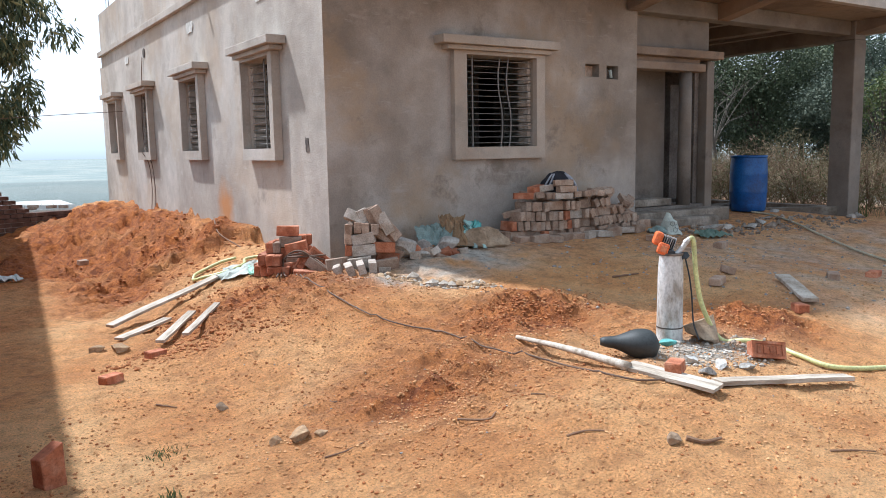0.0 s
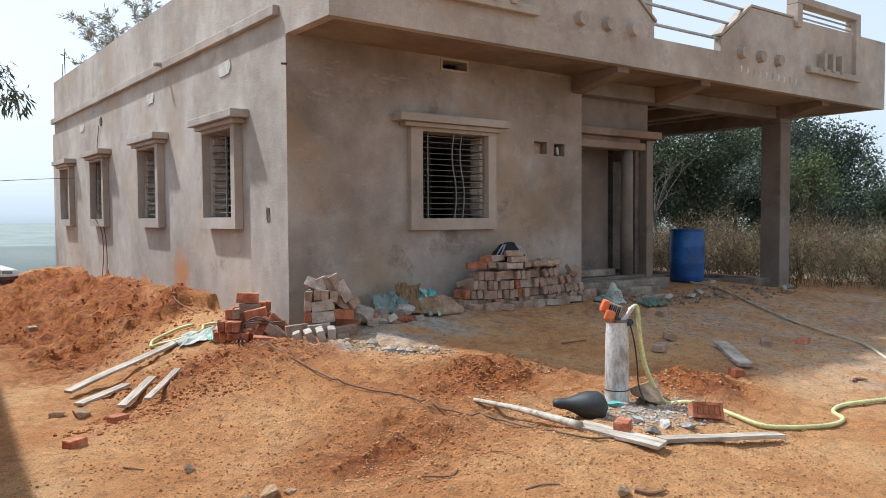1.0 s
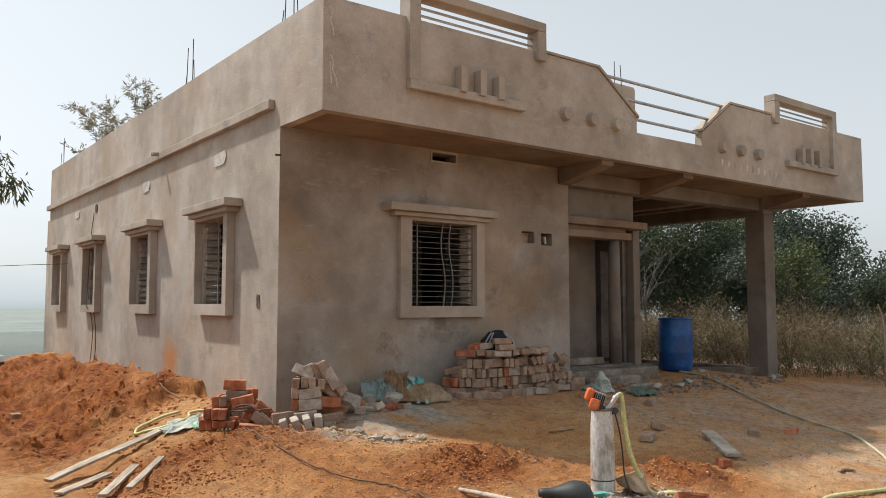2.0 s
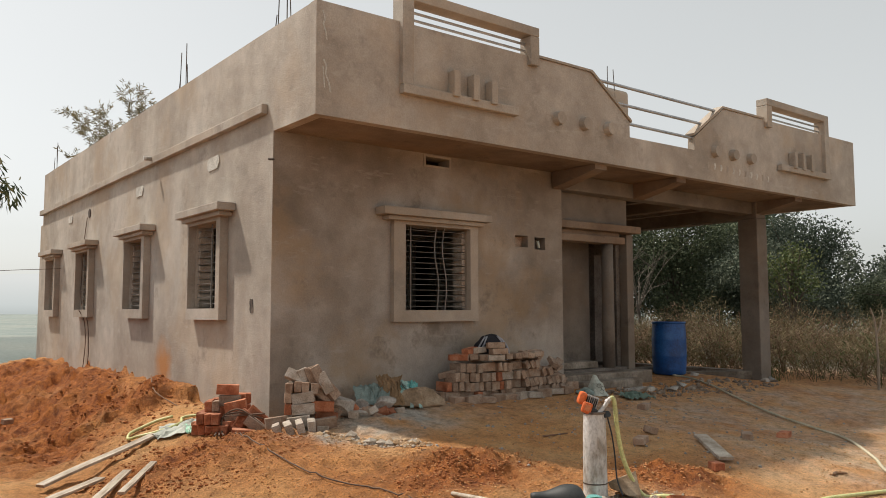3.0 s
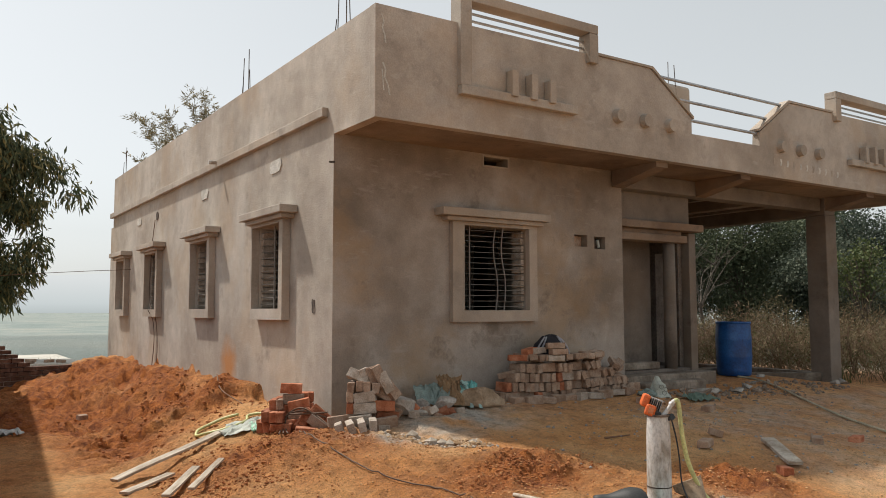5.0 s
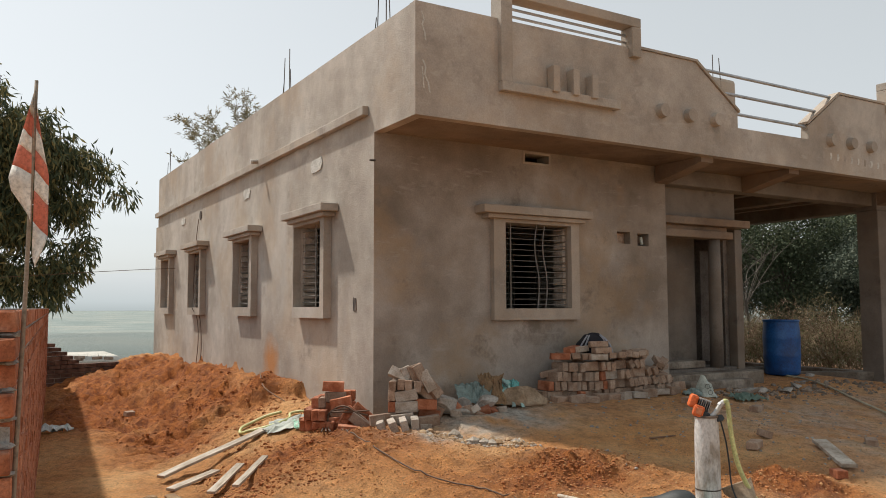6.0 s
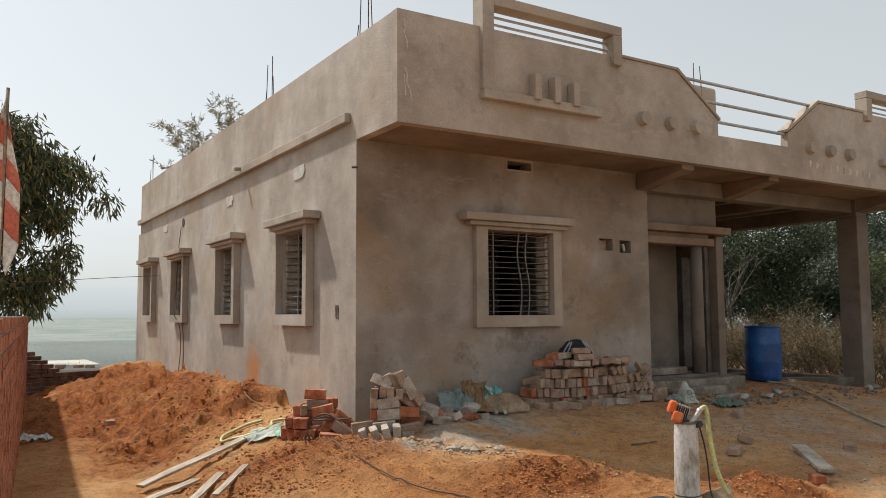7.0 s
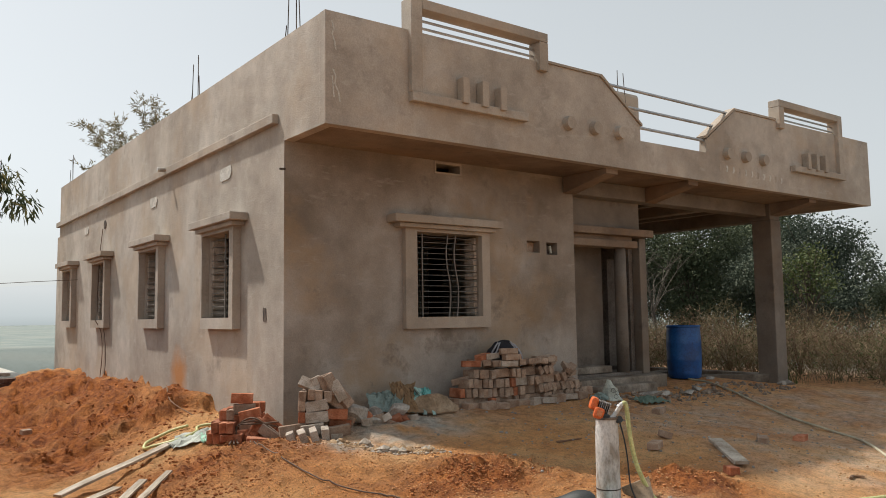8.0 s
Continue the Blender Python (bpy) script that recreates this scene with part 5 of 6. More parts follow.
bmesh.ops.create_cone(bm, cap_ends=True, segments=22, radius1=0.15, radius2=0.03, depth=0.27, matrix=pose(0, 0, 0.13))
bmesh.ops.subdivide_edges(bm, edges=list(bm.edges), cuts=4, use_grid_fill=True)
for v in bm.verts:
    q = v.co * 9
    v.co += Vector((0.035 * noise.noise(q) - 0.16 * v.co.z, 0.03 * noise.noise(q + Vector((3, 1, 2))) - 0.3 * v.co.y, 0.03 * noise.noise(q + Vector((7, 7, 1)))))
part("cloth", bm, TARP_WHITE, sack, "", False)
for u, z in ((0.0, 0.13), (0.055, 0.1), (0.03, 0.055)):
    pts = [(u + 0.026 * math.cos(a), -0.118 + 0.3 * (z + 0.026 * math.sin(a)), z + 0.026 * math.sin(a)) for a in (i * 0.7 for i in range(10))]
    part("printed_ring", tube(pts, 0.0022, 5, 3), CLOTH_DARK, sack, "dark printed ring")
crumpled("plastic_sheet", 4.7, -1.1, 0.6, 0.2, 0.05, 8, simple("dark_green_sheet", (0.08, 0.13, 0.1), 0.6), "dark green sheet lying flat on the yard", "plastic sheet", 10)
crumpled("rag", -2.85, 3.7, 0.5, 0.4, 0.08, 9, simple("pale_blue_rag", (0.5, 0.58, 0.6), 0.8), "pale blue rag on shaded earth", "rag", 20)
cloth = thing("cloth", pose(2.84, -0.42, 0.72, 0, 0, -22), "black cloth with grey stripes thrown over the brick heap", "cloth")


def over_heap(a, f):
    """A point of the hanging cloth: a round the crest, f from crest to hem."""
    pleat = 1 + 0.1 * abs(math.sin(4.5 * a + 2 * f)) * f + 0.16 * noise.noise(Vector((math.cos(a) * 1.7, math.sin(a) * 1.7, f * 2)))
    r = math.sin(f * 1.5) * pleat
    return Vector((0.24 * r * math.cos(a), 0.13 + 0.15 * r * math.sin(a), 0.36 * math.cos(f * 1.5) ** 0.8 + 0.02 * noise.noise(Vector((a * 2, f * 5, 4)))))


bm = bmesh.new()
rings = [[bm.verts.new(over_heap(2 * math.pi * k / 48, max(i, 0.3) / 14)) for k in range(48)] for i in range(15)]
for a, b in zip(rings, rings[1:]):
    for k in range(48):
        bm.faces.new((a[k], a[(k + 1) % 48], b[(k + 1) % 48], b[k]))
bm.faces.new(rings[0])
bm.faces.new(rings[-1][::-1])
bmesh.ops.recalc_face_normals(bm, faces=bm.faces)
part("body", bm, CLOTH_DARK, cloth, "", True)
for a in (-1.05, -0.85, -0.65, -0.42, -2.3, -2.55):
    part("stripe", tube([over_heap(a + 0.25 * f * math.sin(5 * f), f) * 1.015 for f in (0.3, 0.45, 0.6, 0.75, 0.9, 1.0)], 0.011, 6, 4), CLOTH_GREY, cloth, "grey woven stripe", True)

# ---- blue drum ----
drum = thing("drum", pose(7.62, 0.48, gz(7.62, 0.48)), "blue plastic water drum standing on bare ground", "drum")
bm = bmesh.new()
prof = [(0.0, 0.25), (0.02, 0.27), (0.1, 0.276), (0.28, 0.286), (0.3, 0.29), (0.33, 0.29), (0.35, 0.287), (0.56, 0.287), (0.58, 0.29), (0.61, 0.29), (0.63, 0.286), (0.8, 0.276), (0.86, 0.27)]
rings = [[bm.verts.new((r * math.cos(2 * math.pi * k / 36), r * math.sin(2 * math.pi * k / 36), z)) for k in range(36)] for z, r in prof]
for a, b in zip(rings, rings[1:]):
    for k in range(36):
        bm.faces.new((a[k], a[(k + 1) % 36], b[(k + 1) % 36], b[k]))
bm.faces.new(rings[0][::-1])
part("body", bm, BLUE_PLASTIC, drum, "", True)
bm = bmesh.new()
bmesh.ops.create_cone(bm, cap_ends=False, segments=36, radius1=0.282, radius2=0.282, depth=0.035)
r = bmesh.ops.extrude_face_region(bm, geom=bm.faces[:])
for e in r["geom"]:
    if isinstance(e, bmesh.types.BMVert):
        e.co.x *= 0.93
        e.co.y *= 0.93
part("rim", bm, BLUE_PLASTIC, drum, "", True).location = (0, 0, 0.872)
part("water", rod((0, 0, 0.7), (0, 0, 0.705), 0.26, sides=36), simple("dark_water", (0.02, 0.03, 0.03), 0.1), drum, "dark water surface")
for i, (x, y, s) in enumerate(((6.5, -0.55, 0.1), (6.85, -0.4, 0.08), (7.9, 0.2, 0.07), (6.1, -0.7, 0.09), (9.4, -0.35, 0.12), (9.1, -0.4, 0.08), (5.2, -0.75, 0.14), (5.6, -0.6, 0.1))):
    stone("stone", x, y, s, s * 0.8, s * 0.45, 50 + i, STONE if i % 2 else MORTAR, "grey rubble stone near the carport", "stone")

# ---- boundary wall ----
WALL_A, WALL_B = Vector((-3.635, -4.9)), Vector((-2.56, 8.7))
WALL_DIR = (WALL_B - WALL_A).normalized()
wall_m = pose(WALL_A.x - 0.115, WALL_A.y, 0, 0, 0, math.degrees(math.atan2(WALL_DIR.y, WALL_DIR.x)))
bwall = thing("boundary_wall", wall_m, "unplastered red brick boundary wall with thick mortar", "wall", kind="structure")
length = (WALL_B - WALL_A).length
PITCH = 0.0905
far_bm = bmesh.new()
for c in range(19):
    z = -0.3 + c * PITCH + BH / 2
    u = 0.0 if c % 2 else 0.115
    if c % 2 == 0:
        u = 0.06 + 0.02 * (c % 3)
    while u < length:
        w = BL if c % 2 else BW
        for off in ((0.058, -0.058) if c % 2 else (0.0,)):
            m = pose(u + w / 2, off + jit(0.003), z, 0, 0, (0 if c % 2 else 90) + jit(1.2))
            if u < 1.6:
                brick(bwall, "red", m)
            else:
                r = bmesh.ops.create_cube(far_bm, size=1, matrix=m @ Matrix.Diagonal((BL, BW, BH, 1)))
        u += w + 0.014
part("bricks", far_bm, BRICK_RED, bwall)["kind"] = "stuff"
part("mortar", box(0.1, length - 0.02, -0.102, 0.102, -0.35, -0.3 + 19 * PITCH - 0.012), MORTAR, bwall, "rough grey mortar core")
bm = bmesh.new()
for c in range(18):
    for i in range(5):
        r = bmesh.ops.create_icosphere(bm, subdivisions=2, radius=1)
        for v in r["verts"]:
            v.co = Vector((v.co.x * 0.022, v.co.y * 0.032, v.co.z * 0.011)) * (1 + 0.5 * noise.noise(v.co * 2 + Vector((c, i, 0)))) + Vector((0.09 + 0.01 * (i % 2), -0.09 + 0.045 * i, -0.3 + (c + 1) * PITCH - 0.009))
part("mortar", bm, MORTAR, bwall, "squeezed-out mortar at the wall's end")
# low cross wall at the back: weathered bricks, darkened for the boundary wall's shade
cross = thing("cross_wall", pose(-2.85, 9.2, 0, 0, 0, 20), "low weathered brick wall at the plot's back, darkened for shade", "wall", kind="structure")
bm = bmesh.new()
for c in range(12):
    u = 0.0 if c % 2 else 0.115
    top = 3.4 if c < 7 else 0.85 - 0.12 * (c - 7)
    while u < top:
        bmesh.ops.create_cube(bm, size=1, matrix=pose(u + BL / 2, jit(0.01), -0.25 + c * 0.085, 0, 0, jit(2)) @ Matrix.Diagonal((BL, 0.2, BH, 1)))
        u += BL + 0.012
BRICK_OLD_SHADED = grainy("shaded_weathered_brick", (0.075, 0.042, 0.032), (0.12, 0.072, 0.055), (0.175, 0.115, 0.09), 8.0, 60.0, 0.95, 0.5, 0.01)
part("bricks", bm, BRICK_OLD_SHADED, cross)["kind"] = "stuff"
part("mortar", box(0.05, 3.1, -0.085, 0.085, -0.35, 0.2), MORTAR, cross)
tagged(part("yard_slab", box(-9, -0.35, 13.2, 17.8, -0.3, 0.12, 0.03), grainy("pale_slab", (0.4, 0.38, 0.34), (0.48, 0.46, 0.41), (0.54, 0.52, 0.47), 0.8, 20.0, 0.95, 0.2, 0.01)), "pale levelled yard behind the brick wall", "yard", kind="structure")
for i in range(9):
    x, y = -2.4 + 0.2 * i + jit(0.2), 13.9 + jit(0.5)
    ob = new("brick", rng.choice(BRICKS["dusty"]))
    ob.matrix_world = pose(x, y, 0.12 + BH / 2, 0, 0, jit(90))
    tagged(ob, "old brick lying on the pale yard", "brick", "bricks on the yard")

# ---- flag on a leaning pole ----
flag = thing("flag", pose(-3.598, -4.78, gz(-3.565, -4.78)), "faded red and white flag hanging from a bamboo pole", "flag")
part("pole", tube([(-0.03, 0, -0.1), (-0.025, 0.0, 0.9), (-0.01, 0.0, 1.7), (0.0, 0.0, 2.4)], 0.009, 8, 5, 0.006), simple("grey_bamboo", (0.25, 0.2, 0.15), 0.8), flag, "grey bamboo pole", True)


def flag_band(side, t0, t1, mat):
    """One band of the hanging cloth, from the pole out to the free edge; t runs down from the top."""
    def reach(t):
        if side < 0:
            return 0.075 * min(t / 0.62, 1.0) * (1.0 if t < 0.62 else 1 - (t - 0.62) / 0.21)
        return 0.045 * min(t / 0.4, 1.0) * (1.0 if t < 0.82 else 1 - 0.8 * (t - 0.82) / 0.18)
    bm, grid = bmesh.new(), []
    for i in range(7):
        line = []
        for j in range(5):
            u, t = i / 6, t0 + (t1 - t0) * j / 4
            fold = 0.02 * math.sin(u * 5 + t * 6 + side) * u
            line.append(bm.verts.new((side * (0.004 + max(reach(t), 0.0) * u), fold - 0.006, 2.34 - 0.54 * t - (0.05 * u if side > 0 else -0.03 * u))))
        grid.append(line)
    for i in range(6):
        for j in range(4):
            bm.faces.new((grid[i][j], grid[i + 1][j], grid[i + 1][j + 1], grid[i][j + 1]))
    r = bmesh.ops.extrude_face_region(bm, geom=bm.faces[:])
    for e in r["geom"]:
        if isinstance(e, bmesh.types.BMVert):
            e.co.y += 0.002
    bmesh.ops.recalc_face_normals(bm, faces=bm.faces)
    part("chequer", bm, mat, flag, "red cloth chequer" if mat is CLOTH_RED else "white cloth chequer", True)


for side, stops in ((-1, (0.0, 0.14, 0.27, 0.37, 0.5, 0.82)), (1, (0.0, 0.1, 0.2, 0.34, 0.47, 0.6, 0.8, 1.0))):
    for i, (t0, t1) in enumerate(zip(stops, stops[1:])):
        flag_band(side, t0, t1, CLOTH_RED if i % 2 else CLOTH_WHITE)


# ---- plants ----
def leaves_mesh(name, pts, dirs, size, slim, rnd, mat, parent, label=""):
    """Leaf blades, each a folded diamond, in one mesh."""
    n = len(pts)
    pts, dirs = np.asarray(pts), np.asarray(dirs)
    dirs = dirs / np.linalg.norm(dirs, axis=1, keepdims=True)
    side = np.cross(dirs, rnd.normal(size=(n, 3)))
    side /= np.linalg.norm(side, axis=1, keepdims=True) + 1e-9
    up = np.cross(dirs, side)
    s = size * rnd.uniform(0.6, 1.3, (n, 1))
    a, b = pts, pts + dirs * s
    mid = pts + dirs * s * 0.45
    v = np.stack([a, mid + side * s * slim + up * s * 0.06, b, mid - side * s * slim + up * s * 0.06], 1).reshape(-1, 3)
    f = np.arange(n * 4).reshape(-1, 4)
    me = bpy.data.meshes.new(name)
    me.from_pydata(v.tolist(), [], f.tolist())
    me.materials.append(mat)
    ob = new(name, me)
    ob.parent = parent
    return tagged(ob, label)


def tree(x, y, z, trunk_h, blobs, n_clumps, per, leaf, slim, droop, mat, seed, label, clump_r=0.35, trunk_r=0.16, category="tree", wood=None):
    rnd = np.random.default_rng(seed)
    t = thing("tree", pose(x, y, z), label, category)
    top = Vector((0.2 * trunk_h * (rnd.random() - 0.5), 0.2 * trunk_h * (rnd.random() - 0.5), trunk_h))
    bm = tube([(0, 0, -0.3), tuple(top * 0.5 + Vector((0.1, 0.05, 0))), tuple(top)], trunk_r, 8, 5, trunk_r * 0.6)
    pts, dirs = [], []
    weights = np.array([b[3] * b[4] * b[5] for b in blobs])
    for i in range(n_clumps):
        bx, by, bz, rx, ry, rz = blobs[rnd.choice(len(blobs), p=weights / weights.sum())]
        d = rnd.normal(size=3)
        d /= np.linalg.norm(d)
        k = rnd.uniform(0.08, 1.0) ** 0.42 * (1 + 0.28 * noise.noise(Vector(d * 2.2) + Vector((seed, i * 0.001, 0))))
        c = np.array([bx + d[0] * rx * k, by + d[1] * ry * k, bz + d[2] * rz * k])
        q = np.clip(rnd.normal(size=(per, 3)), -1.5, 1.5) * clump_r * 0.5
        pts.append(c + q)
        dd = rnd.normal(size=(per, 3)) * (0.8 if droop else 1.0) + q * 1.2
        dd[:, 2] -= droop
        dirs.append(dd)
        if i % max(1, n_clumps // 26) == 0:
            e = Vector(c)
            tube([tuple(top * rnd.uniform(0.7, 1.0)), tuple((top + e) / 2 + Vector((0, 0, 0.12 * e.length))), tuple(e)], trunk_r * 0.3, 5, 4, 0.01, bm)
    part("trunk", bm, BARK, t, "", True)
    leaves_mesh("crown", np.concatenate(pts), np.concatenate(dirs), leaf, slim, rnd, mat, t)
    return t


# drooping tree beyond the boundary wall
tree(-4.3, 16.0, -0.2, 3.0, [(1.4, 0, 6.4, 0.9, 0.9, 0.5), (2.3, 0, 5.9, 0.8, 0.8, 0.45), (3.1, 0, 5.4, 0.7, 0.7, 0.4), (3.8, 0, 5.0, 0.45, 0.5, 0.3), (1.6, 0, 5.2, 1.0, 1.0, 0.6), (2.6, 0, 4.5, 0.65, 0.6, 0.4), (3.3, 0, 3.9, 0.45, 0.5, 0.3), (1.4, 0, 3.9, 1.1, 1.0, 0.7),
      (2.8, 0, 3.3, 0.6, 0.5, 0.35), (3.7, 0, 2.95, 0.3, 0.4, 0.2), (2.4, 0, 2.6, 0.6, 0.6, 0.4), (1.4, 0, 2.4, 0.9, 0.8, 0.5)]
     + [(2.2, 0, 1.9, 0.4, 0.4, 0.25), (0.2, 0, 7.4, 0.8, 0.7, 0.45), (0.2, 0, 5.8, 1.1, 1.0, 0.8), (0.1, 0, 4.2, 1.2, 1.1, 0.9), (0.2, 0, 2.5, 1.1, 1.0, 0.7), (-1.2, 0, 5.6, 1.5, 1.3, 1.2), (-1.2, 0, 3.2, 1.4, 1.2, 1.1)],
     760, 70, 0.27, 0.11, 1.5, LEAF_LEFT, 3, "tall tree with drooping narrow leaves behind the wall", 0.42, 0.2)
# woods beyond the carport
right = [(19.5, 13.5, 7.4, 1), (22.0, 10.6, 6.9, 2), (23.5, 8.4, 5.0, 3), (25.0, 7.6, 6.0, 4), (27.5, 3.6, 3.1, 5), (29.5, 1.2, 2.8, 6), (33, -1.5, 2.8, 7), (18.6, 17.5, 8.6, 8), (29, 11.4, 8.2, 9), (15.5, 19, 5.6, 10), (32.5, 6.5, 4.2, 12), (35, 12, 5.0, 13), (36, 8.5, 4.6, 14), (30, 17, 5.6, 15), (25, 20, 8.2, 16), (24, 15, 7.8, 17), (30, 14, 7.8, 18)]
for x, y, h, s in right:
    k = h / 5.5
    rt = random.Random(s)
    lobes = [(rt.gauss(0, 0.95), rt.gauss(0, 0.95), rt.uniform(1.1, 4.3) * k, rt.uniform(0.6, 1.15), rt.uniform(0.6, 1.15), rt.uniform(0.45, 0.8)) for _ in range(13)] + [(0, 0, 2.6 * k, 1.5, 1.5, 1.5 * k), (0.2, 0, 4.3 * k, 0.9, 0.9, 0.7)]
    tree(x, y, -0.2, 1.6 * k, lobes,
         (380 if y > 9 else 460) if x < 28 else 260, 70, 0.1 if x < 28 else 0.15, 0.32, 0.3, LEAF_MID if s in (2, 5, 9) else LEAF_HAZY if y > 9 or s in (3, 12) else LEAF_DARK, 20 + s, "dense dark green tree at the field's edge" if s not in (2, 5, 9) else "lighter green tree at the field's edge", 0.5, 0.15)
tree(18.9, 4.4, -0.2, 1.3, [(-0.5, 0.4, 2.7, 0.5, 0.5, 0.4), (0.3, 0, 3.0, 0.5, 0.5, 0.45), (0.1, -0.4, 2.4, 0.5, 0.5, 0.3), (-0.3, 0.1, 2.1, 0.4, 0.4, 0.3)], 75, 30, 0.1, 0.3, 0.1, LEAF_GRASS, 60, "small bright green sapling before darker trees", 0.35, 0.06)

# bamboo behind the house
bamboo = thing("bamboo", pose(3.58, 16.0, -0.22), "sparse pale bamboo clump rising behind the house", "bamboo")
rb = np.random.default_rng(5)
pts, dirs = [], []
# foot offset, bend and height of each stem
for foot, mid, tip, top in ((-0.9, -1.5, -2.45, 7.45), (-0.8, -1.2, -1.9, 7.0), (-0.7, -0.95, -1.5, 7.5), (-0.6, -0.9, -1.25, 7.1), (-0.4, -0.6, -0.72, 8.15), (-0.2, -0.35, -0.3, 7.95), (-0.1, -0.1, 0.02, 7.25), (0.2, 0.3, 0.45, 7.85), (-1.0, -1.6, -2.1, 6.2)):
    y0 = rb.normal() * 0.3
    line = [Vector((foot, y0, 0)), Vector(((foot + mid) / 2, y0, top * 0.45)), Vector((mid, y0, top * 0.84)), Vector((tip, y0, top if tip > -1.8 else top - 0.1))]
    part("stem", tube([tuple(q) for q in line], 0.022, 5, 6, 0.005), LEAF_BAMBOO, bamboo)
    smooth_line = smooth_path(line, 10)
    for k in range(54):
        # a spray: a thin side twig with leaves fanned along it
        p = smooth_line[int(rb.uniform(0.5, 1.0) * (len(smooth_line) - 1))]
        way = Vector((rb.normal(), rb.normal(), abs(rb.normal()) * 0.35 + 0.1)).normalized() * rb.uniform(0.18, 0.5)
        for q in range(15):
            f = rb.uniform(0.25, 1.0)
            pts.append(np.array(p + way * f) + rb.normal(size=3) * 0.025)
            d = np.array(way) / way.length * 0.9 + rb.normal(size=3) * 0.55
            d[2] -= 0.15
            dirs.append(d)
leaves_mesh("foliage", pts, dirs, 0.14, 0.1, rb, LEAF_BAMBOO, bamboo)


def grass_field(name, label, n, place, h0, h1, mat, seed, lean=0.35):
    rnd = np.random.default_rng(seed)
    v, f = [], []
    for i in range(n):
        x, y = place(rnd)
        z = gz(x, y) - 0.02
        h = rnd.uniform(h0, h1) * (0.75 + 0.7 * max(0.0, noise.noise(Vector((x * 0.7, y * 0.7, 0))) + 0.3) if h1 > 0.8 else 1.0)
        a = rnd.uniform(0, 2 * math.pi)
        w = 0.004 + 0.005 * h
        dx, dy = math.cos(a), math.sin(a)
        lx, ly = rnd.normal() * lean * h, rnd.normal() * lean * h
        k = len(v)
        v += [(x - dx * w, y - dy * w, z), (x + dx * w, y + dy * w, z), (x + lx * 0.35 + dx * w * 0.8, y + ly * 0.35 + dy * w * 0.8, z + h * 0.6), (x + lx * 0.35 - dx * w * 0.8, y + ly * 0.35 - dy * w * 0.8, z + h * 0.6), (x + lx, y + ly, z + h)]
        f += [(k, k + 1, k + 2, k + 3), (k + 3, k + 2, k + 4)]
    me = bpy.data.meshes.new(name)
    me.from_pydata(v, [], f)
    me.materials.append(mat)
    return tagged(new(name, me), label, "grass", kind="stuff")


def field(rnd):
    while True:
        x, y = rnd.uniform(10.6, 30), rnd.uniform(-6, 20)
        if x > 10.8 + 0.35 * abs(y + 2) * (y < -2) and rnd.random() < 1.25 - (x - 10) / 24:
            return x, y


grass_field("dry_grass", "tall dry brown grass beyond the carport", 9000, field, 0.25, 0.85, LEAF_DRY, 7, 0.9)
grass_field("weeds", "green weeds among dry grass", 3000, field, 0.25, 0.9, LEAF_GRASS, 8, 0.6)


def brush(name, label, n, mat, seed, tall, size, thin=0.1):
    """Tangled stalks and seed heads filling the field up to an uneven height."""
    rnd = np.random.default_rng(seed)
    pts, dirs = [], []
    for i in range(n):
        x, y = field(rnd)
        lump = noise.noise(Vector((x * 0.55, y * 0.55, seed))) + 0.5 * noise.noise(Vector((x * 1.7, y * 1.7, seed)))
        h = tall * (0.66 + 1.15 * lump)
        if h < 0.1:
            continue
        z = rnd.uniform(0, 1) ** 0.75 * h
        pts.append((x, y, gz(x, y) + z))
        d = rnd.normal(size=3)
        d[2] = abs(d[2]) + 0.1
        dirs.append(d)
    return tagged(leaves_mesh(name, pts, dirs, size, thin, rnd, mat, None), label, "grass", kind="stuff")


LEAF_RUSSET = leaf_material("russet_stalk", (0.14, 0.085, 0.055), (0.215, 0.137, 0.09), (0.3, 0.205, 0.14))
brush("dry_brush", "tangled dry straw-coloured brush beyond the carport", 130000, LEAF_DRY, 31, 1.25, 0.15, 0.045)
brush("russet_brush", "reddish brown dead weeds in the field", 80000, LEAF_RUSSET, 32, 1.05, 0.14, 0.045)
brush("green_brush", "dull green weeds in the dry field", 16000, LEAF_GRASS, 33, 0.95, 0.09, 0.14)
bare = thing("bare_tree", pose(17.2, 8.6, -0.2), "leafless pale-branched small tree before the woods", "tree")
rb2 = random.Random(4)
bm = tube([(0, 0, -0.1), (0.1, 0.05, 0.9), (0.0, 0.1, 1.8)], 0.06, 7, 4, 0.04)
for i in range(14):
    e = Vector((rb2.gauss(0, 1.0), rb2.gauss(0, 1.0), rb2.uniform(2.2, 4.4)))
    s0 = Vector((0, 0.08, rb2.uniform(1.0, 1.8)))
    m0 = (s0 + e) / 2 + Vector((rb2.gauss(0, 0.15), rb2.gauss(0, 0.15), 0.2))
    tube([tuple(s0), tuple(m0), tuple(e)], 0.013, 4, 4, 0.003, bm)
    for k in range(3):
        tube([tuple(m0), tuple(m0 + Vector((rb2.gauss(0, 0.4), rb2.gauss(0, 0.4), rb2.uniform(0.2, 0.8))))], 0.01, 4, 2, 0.003, bm)
part("branchwork", bm, simple("pale_bark", (0.11, 0.09, 0.072), 0.9), bare)
grass_field("grass_tuft", "small green tufts on bare earth", 90, lambda r: ((-2.53, -3.45)[0] + r.normal() * 0.05, -3.4 + r.normal() * 0.05), 0.02, 0.05, LEAF_GRASS, 9)
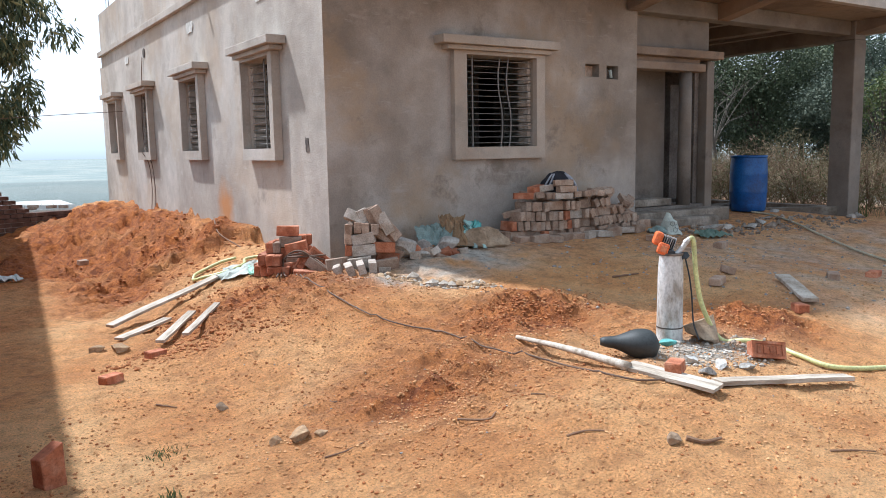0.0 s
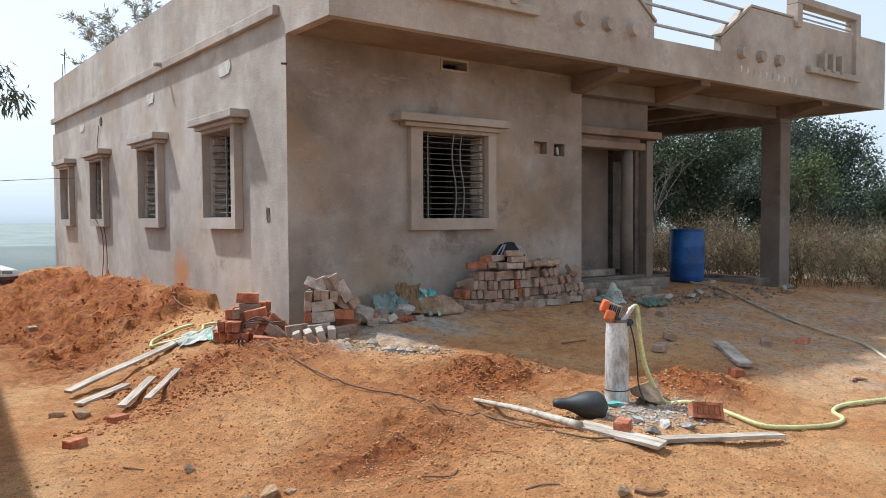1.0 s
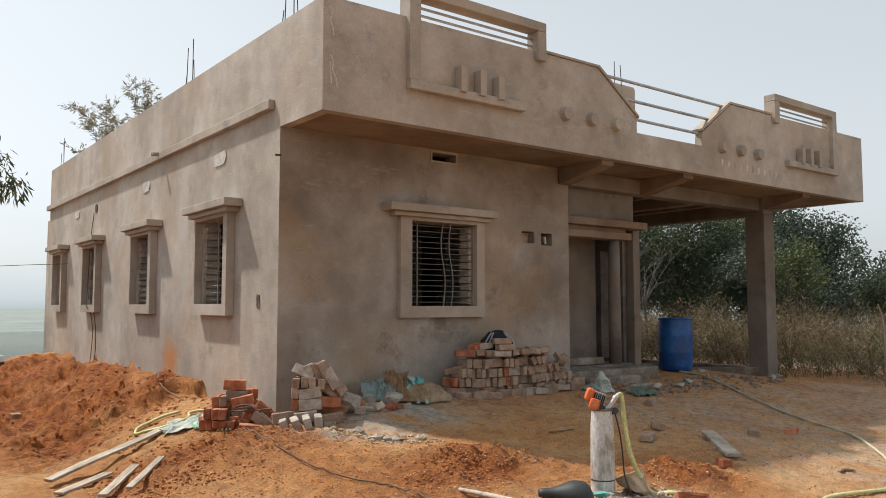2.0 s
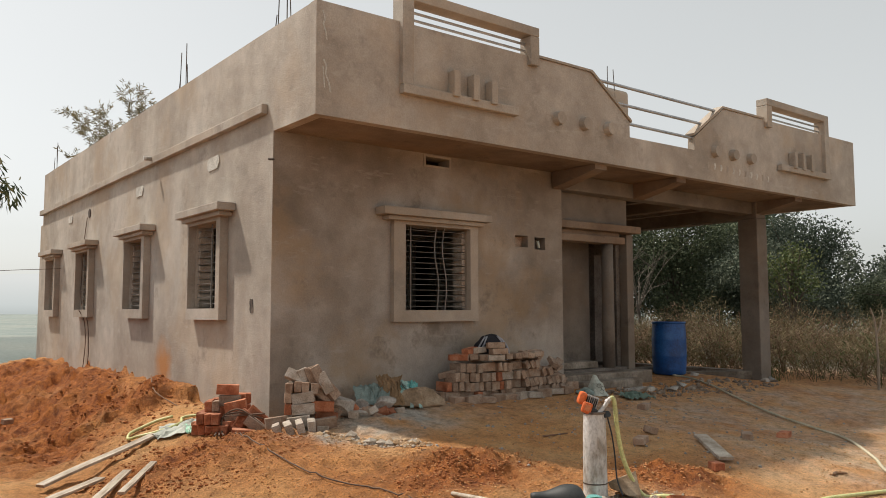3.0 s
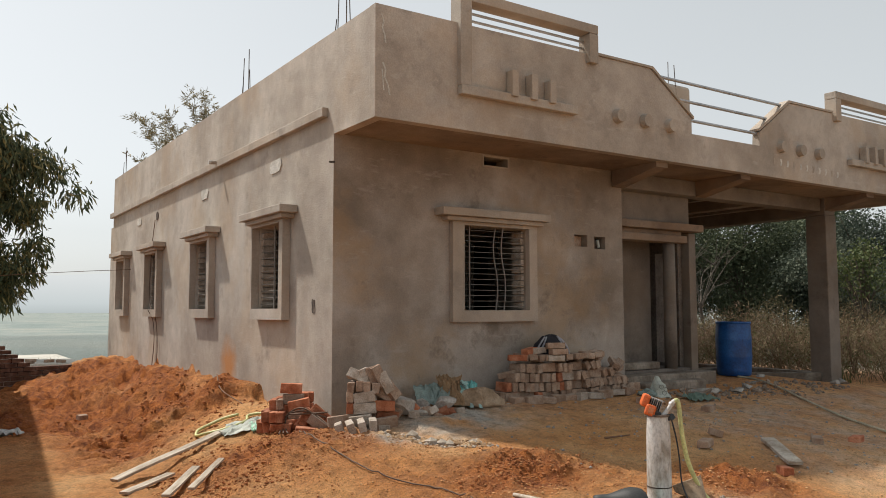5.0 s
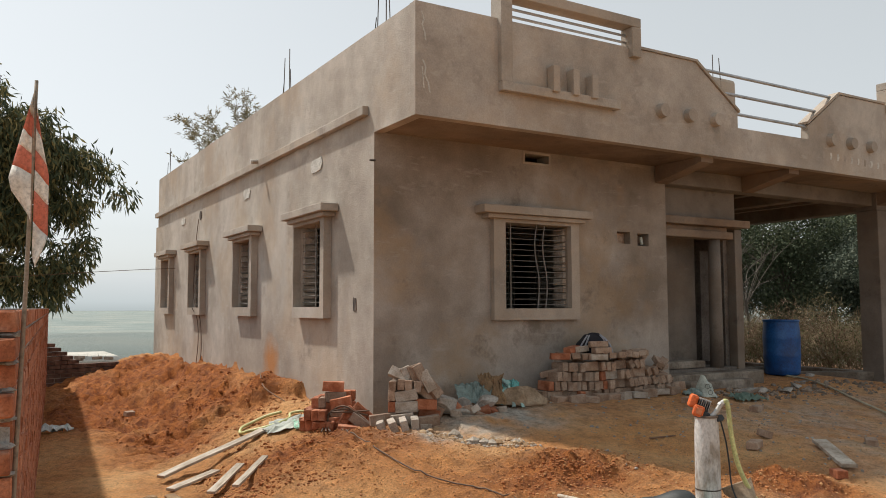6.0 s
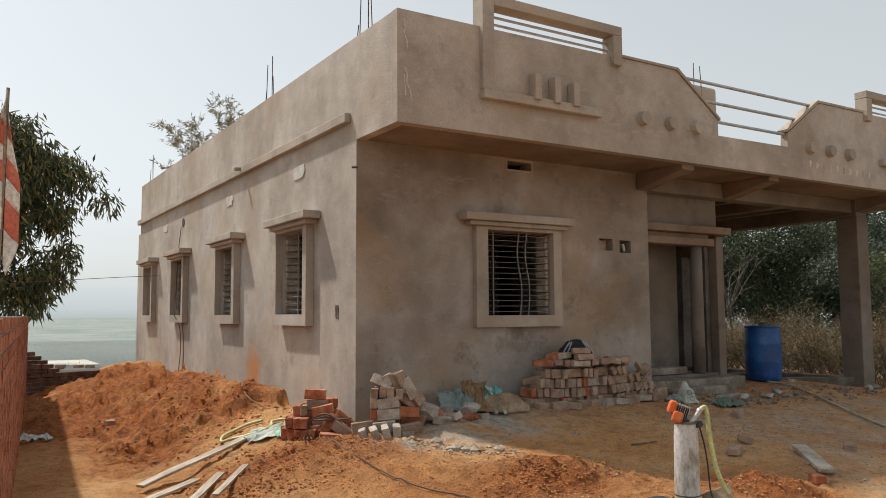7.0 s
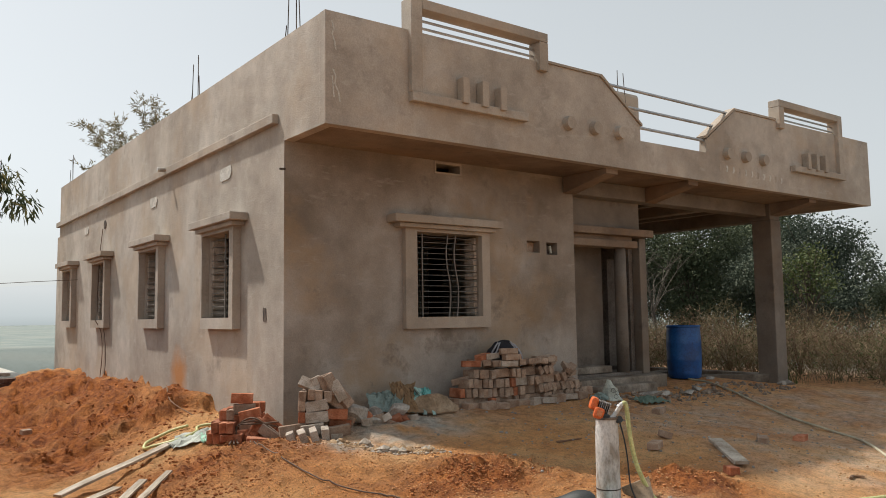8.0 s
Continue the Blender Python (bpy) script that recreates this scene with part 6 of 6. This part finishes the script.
grass_field("grass_tuft", "small green tuft on bare earth", 60, lambda r: (-2.65 + r.normal() * 0.03, -3.95 + r.normal() * 0.03), 0.02, 0.05, LEAF_GRASS, 10)
grass_field("grass_tuft", "green weeds at the column's foot", 160, lambda r: (9.95 + r.normal() * 0.12, 0.1 + r.normal() * 0.15), 0.1, 0.35, LEAF_GRASS, 11)
grass_field("grass_tuft", "green weeds behind the brick wall", 300, lambda r: (-2.2 + r.normal() * 0.5, 14.9 + r.normal() * 0.2), 0.15, 0.35, LEAF_MID, 12)
for i in range(16):
    rnd = random.Random(70 + i)
    x, y = rnd.uniform(11.5, 19), rnd.uniform(-3, 9)
    bm = bmesh.new()
    g = gz(x, y)
    for k in range(9):
        e = Vector((x + rnd.gauss(0, 0.45), y + rnd.gauss(0, 0.45), g + rnd.uniform(0.6, 1.4)))
        tube([(x, y, g - 0.05), tuple((Vector((x, y, g)) + e) / 2 + Vector((rnd.gauss(0, 0.1), rnd.gauss(0, 0.1), 0.1))), tuple(e)], 0.012, 4, 3, 0.004, bm)
    tagged(part("dry_shrub", bm, WOOD_DARK), "leafless dry brown shrub in the grass", "shrub", "shrubs in the field")
tagged(part("stake", tube([(10.61, -1.63, 0.95), (10.68, -1.68, 1.15), (10.74, -1.7, 1.4)], 0.016, 6, 3, 0.008, tube([(10.62, -1.62, -0.1), (10.6, -1.64, 0.55), (10.63, -1.6, 1.15), (10.52, -1.58, 1.42)], 0.024, 7, 4, 0.012)), simple("pale_stick", (0.3, 0.25, 0.2), 0.9)), "crooked wooden stake at the field's edge", "stake")


# ---- distance ----
def far_trees(name, label, n, place, size, seed):
    rnd = np.random.default_rng(seed)
    p, d = [], []
    for i in range(n):
        x, y = place(rnd)
        s = size * rnd.uniform(0.6, 1.5)
        z = gz(x, y)
        for k in range(150):
            q = rnd.normal(size=3) * np.array([s * 0.55, s * 0.55, s * 0.3])
            p.append(np.array([x, y, z + s * 0.6]) + q)
            d.append(rnd.normal(size=3))
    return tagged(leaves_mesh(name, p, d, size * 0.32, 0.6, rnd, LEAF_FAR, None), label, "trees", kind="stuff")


# pale blue-grey leaves carry the distance haze in their colour
LEAF_FAR = leaf_material("haze_tinted_far_leaf", (0.24, 0.3, 0.3), (0.28, 0.34, 0.33), (0.32, 0.38, 0.37))
far_trees("far_trees", "haze-tinted far trees dotted over the plain", 26, lambda r: (r.uniform(-700, 200), r.uniform(400, 1000)), 4.2, 1)
# backdrop glows by itself; haze is painted as a ramp up to sky colour
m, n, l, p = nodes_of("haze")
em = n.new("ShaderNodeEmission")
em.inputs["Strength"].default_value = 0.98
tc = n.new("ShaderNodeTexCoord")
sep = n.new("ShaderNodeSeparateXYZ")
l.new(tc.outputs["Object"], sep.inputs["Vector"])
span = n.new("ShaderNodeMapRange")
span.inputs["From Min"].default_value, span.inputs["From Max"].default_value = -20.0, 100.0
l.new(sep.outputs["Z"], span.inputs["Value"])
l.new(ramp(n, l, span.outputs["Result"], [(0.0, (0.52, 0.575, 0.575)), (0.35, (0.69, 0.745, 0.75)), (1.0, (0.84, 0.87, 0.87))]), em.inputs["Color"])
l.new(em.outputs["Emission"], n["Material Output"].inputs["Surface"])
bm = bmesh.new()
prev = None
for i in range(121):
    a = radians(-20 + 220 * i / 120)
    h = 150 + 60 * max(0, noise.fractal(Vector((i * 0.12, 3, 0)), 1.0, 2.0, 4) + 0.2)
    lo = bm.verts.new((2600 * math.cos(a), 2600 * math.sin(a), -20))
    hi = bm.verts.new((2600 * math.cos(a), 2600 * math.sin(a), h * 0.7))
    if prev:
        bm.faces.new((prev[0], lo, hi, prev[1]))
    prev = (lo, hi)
tagged(part("backdrop", bm, m), "glowing pale blue hills with haze in their colour", "hills", kind="structure")
pylon = thing("pylon", pose(-88, 520, gz(-88, 520)), "faint lattice power pylon far out on the plain", "pylon")
# distance haze put into the pylon's pale steel colour
GREY_HAZE = simple("haze_tinted_steel", (0.5, 0.54, 0.56), 0.7)
for sx, sy in ((-1, -1), (1, -1), (1, 1), (-1, 1)):
    part("leg", rod((sx * 3, sy * 3, 0), (sx * 0.4, sy * 0.4, 30), 0.2, 0.12, 5), GREY_HAZE, pylon)
for z in (18, 22.5, 27):
    part("arm", rod((-5, 0, z), (5, 0, z), 0.2, sides=5), GREY_HAZE, pylon)
for i in range(6):
    z, w = i * 5, 3 - i * 0.43
    part("brace", rod((-w, -w, z), (w - 0.43, -w + 0.43, z + 5), 0.12, sides=5), GREY_HAZE, pylon)
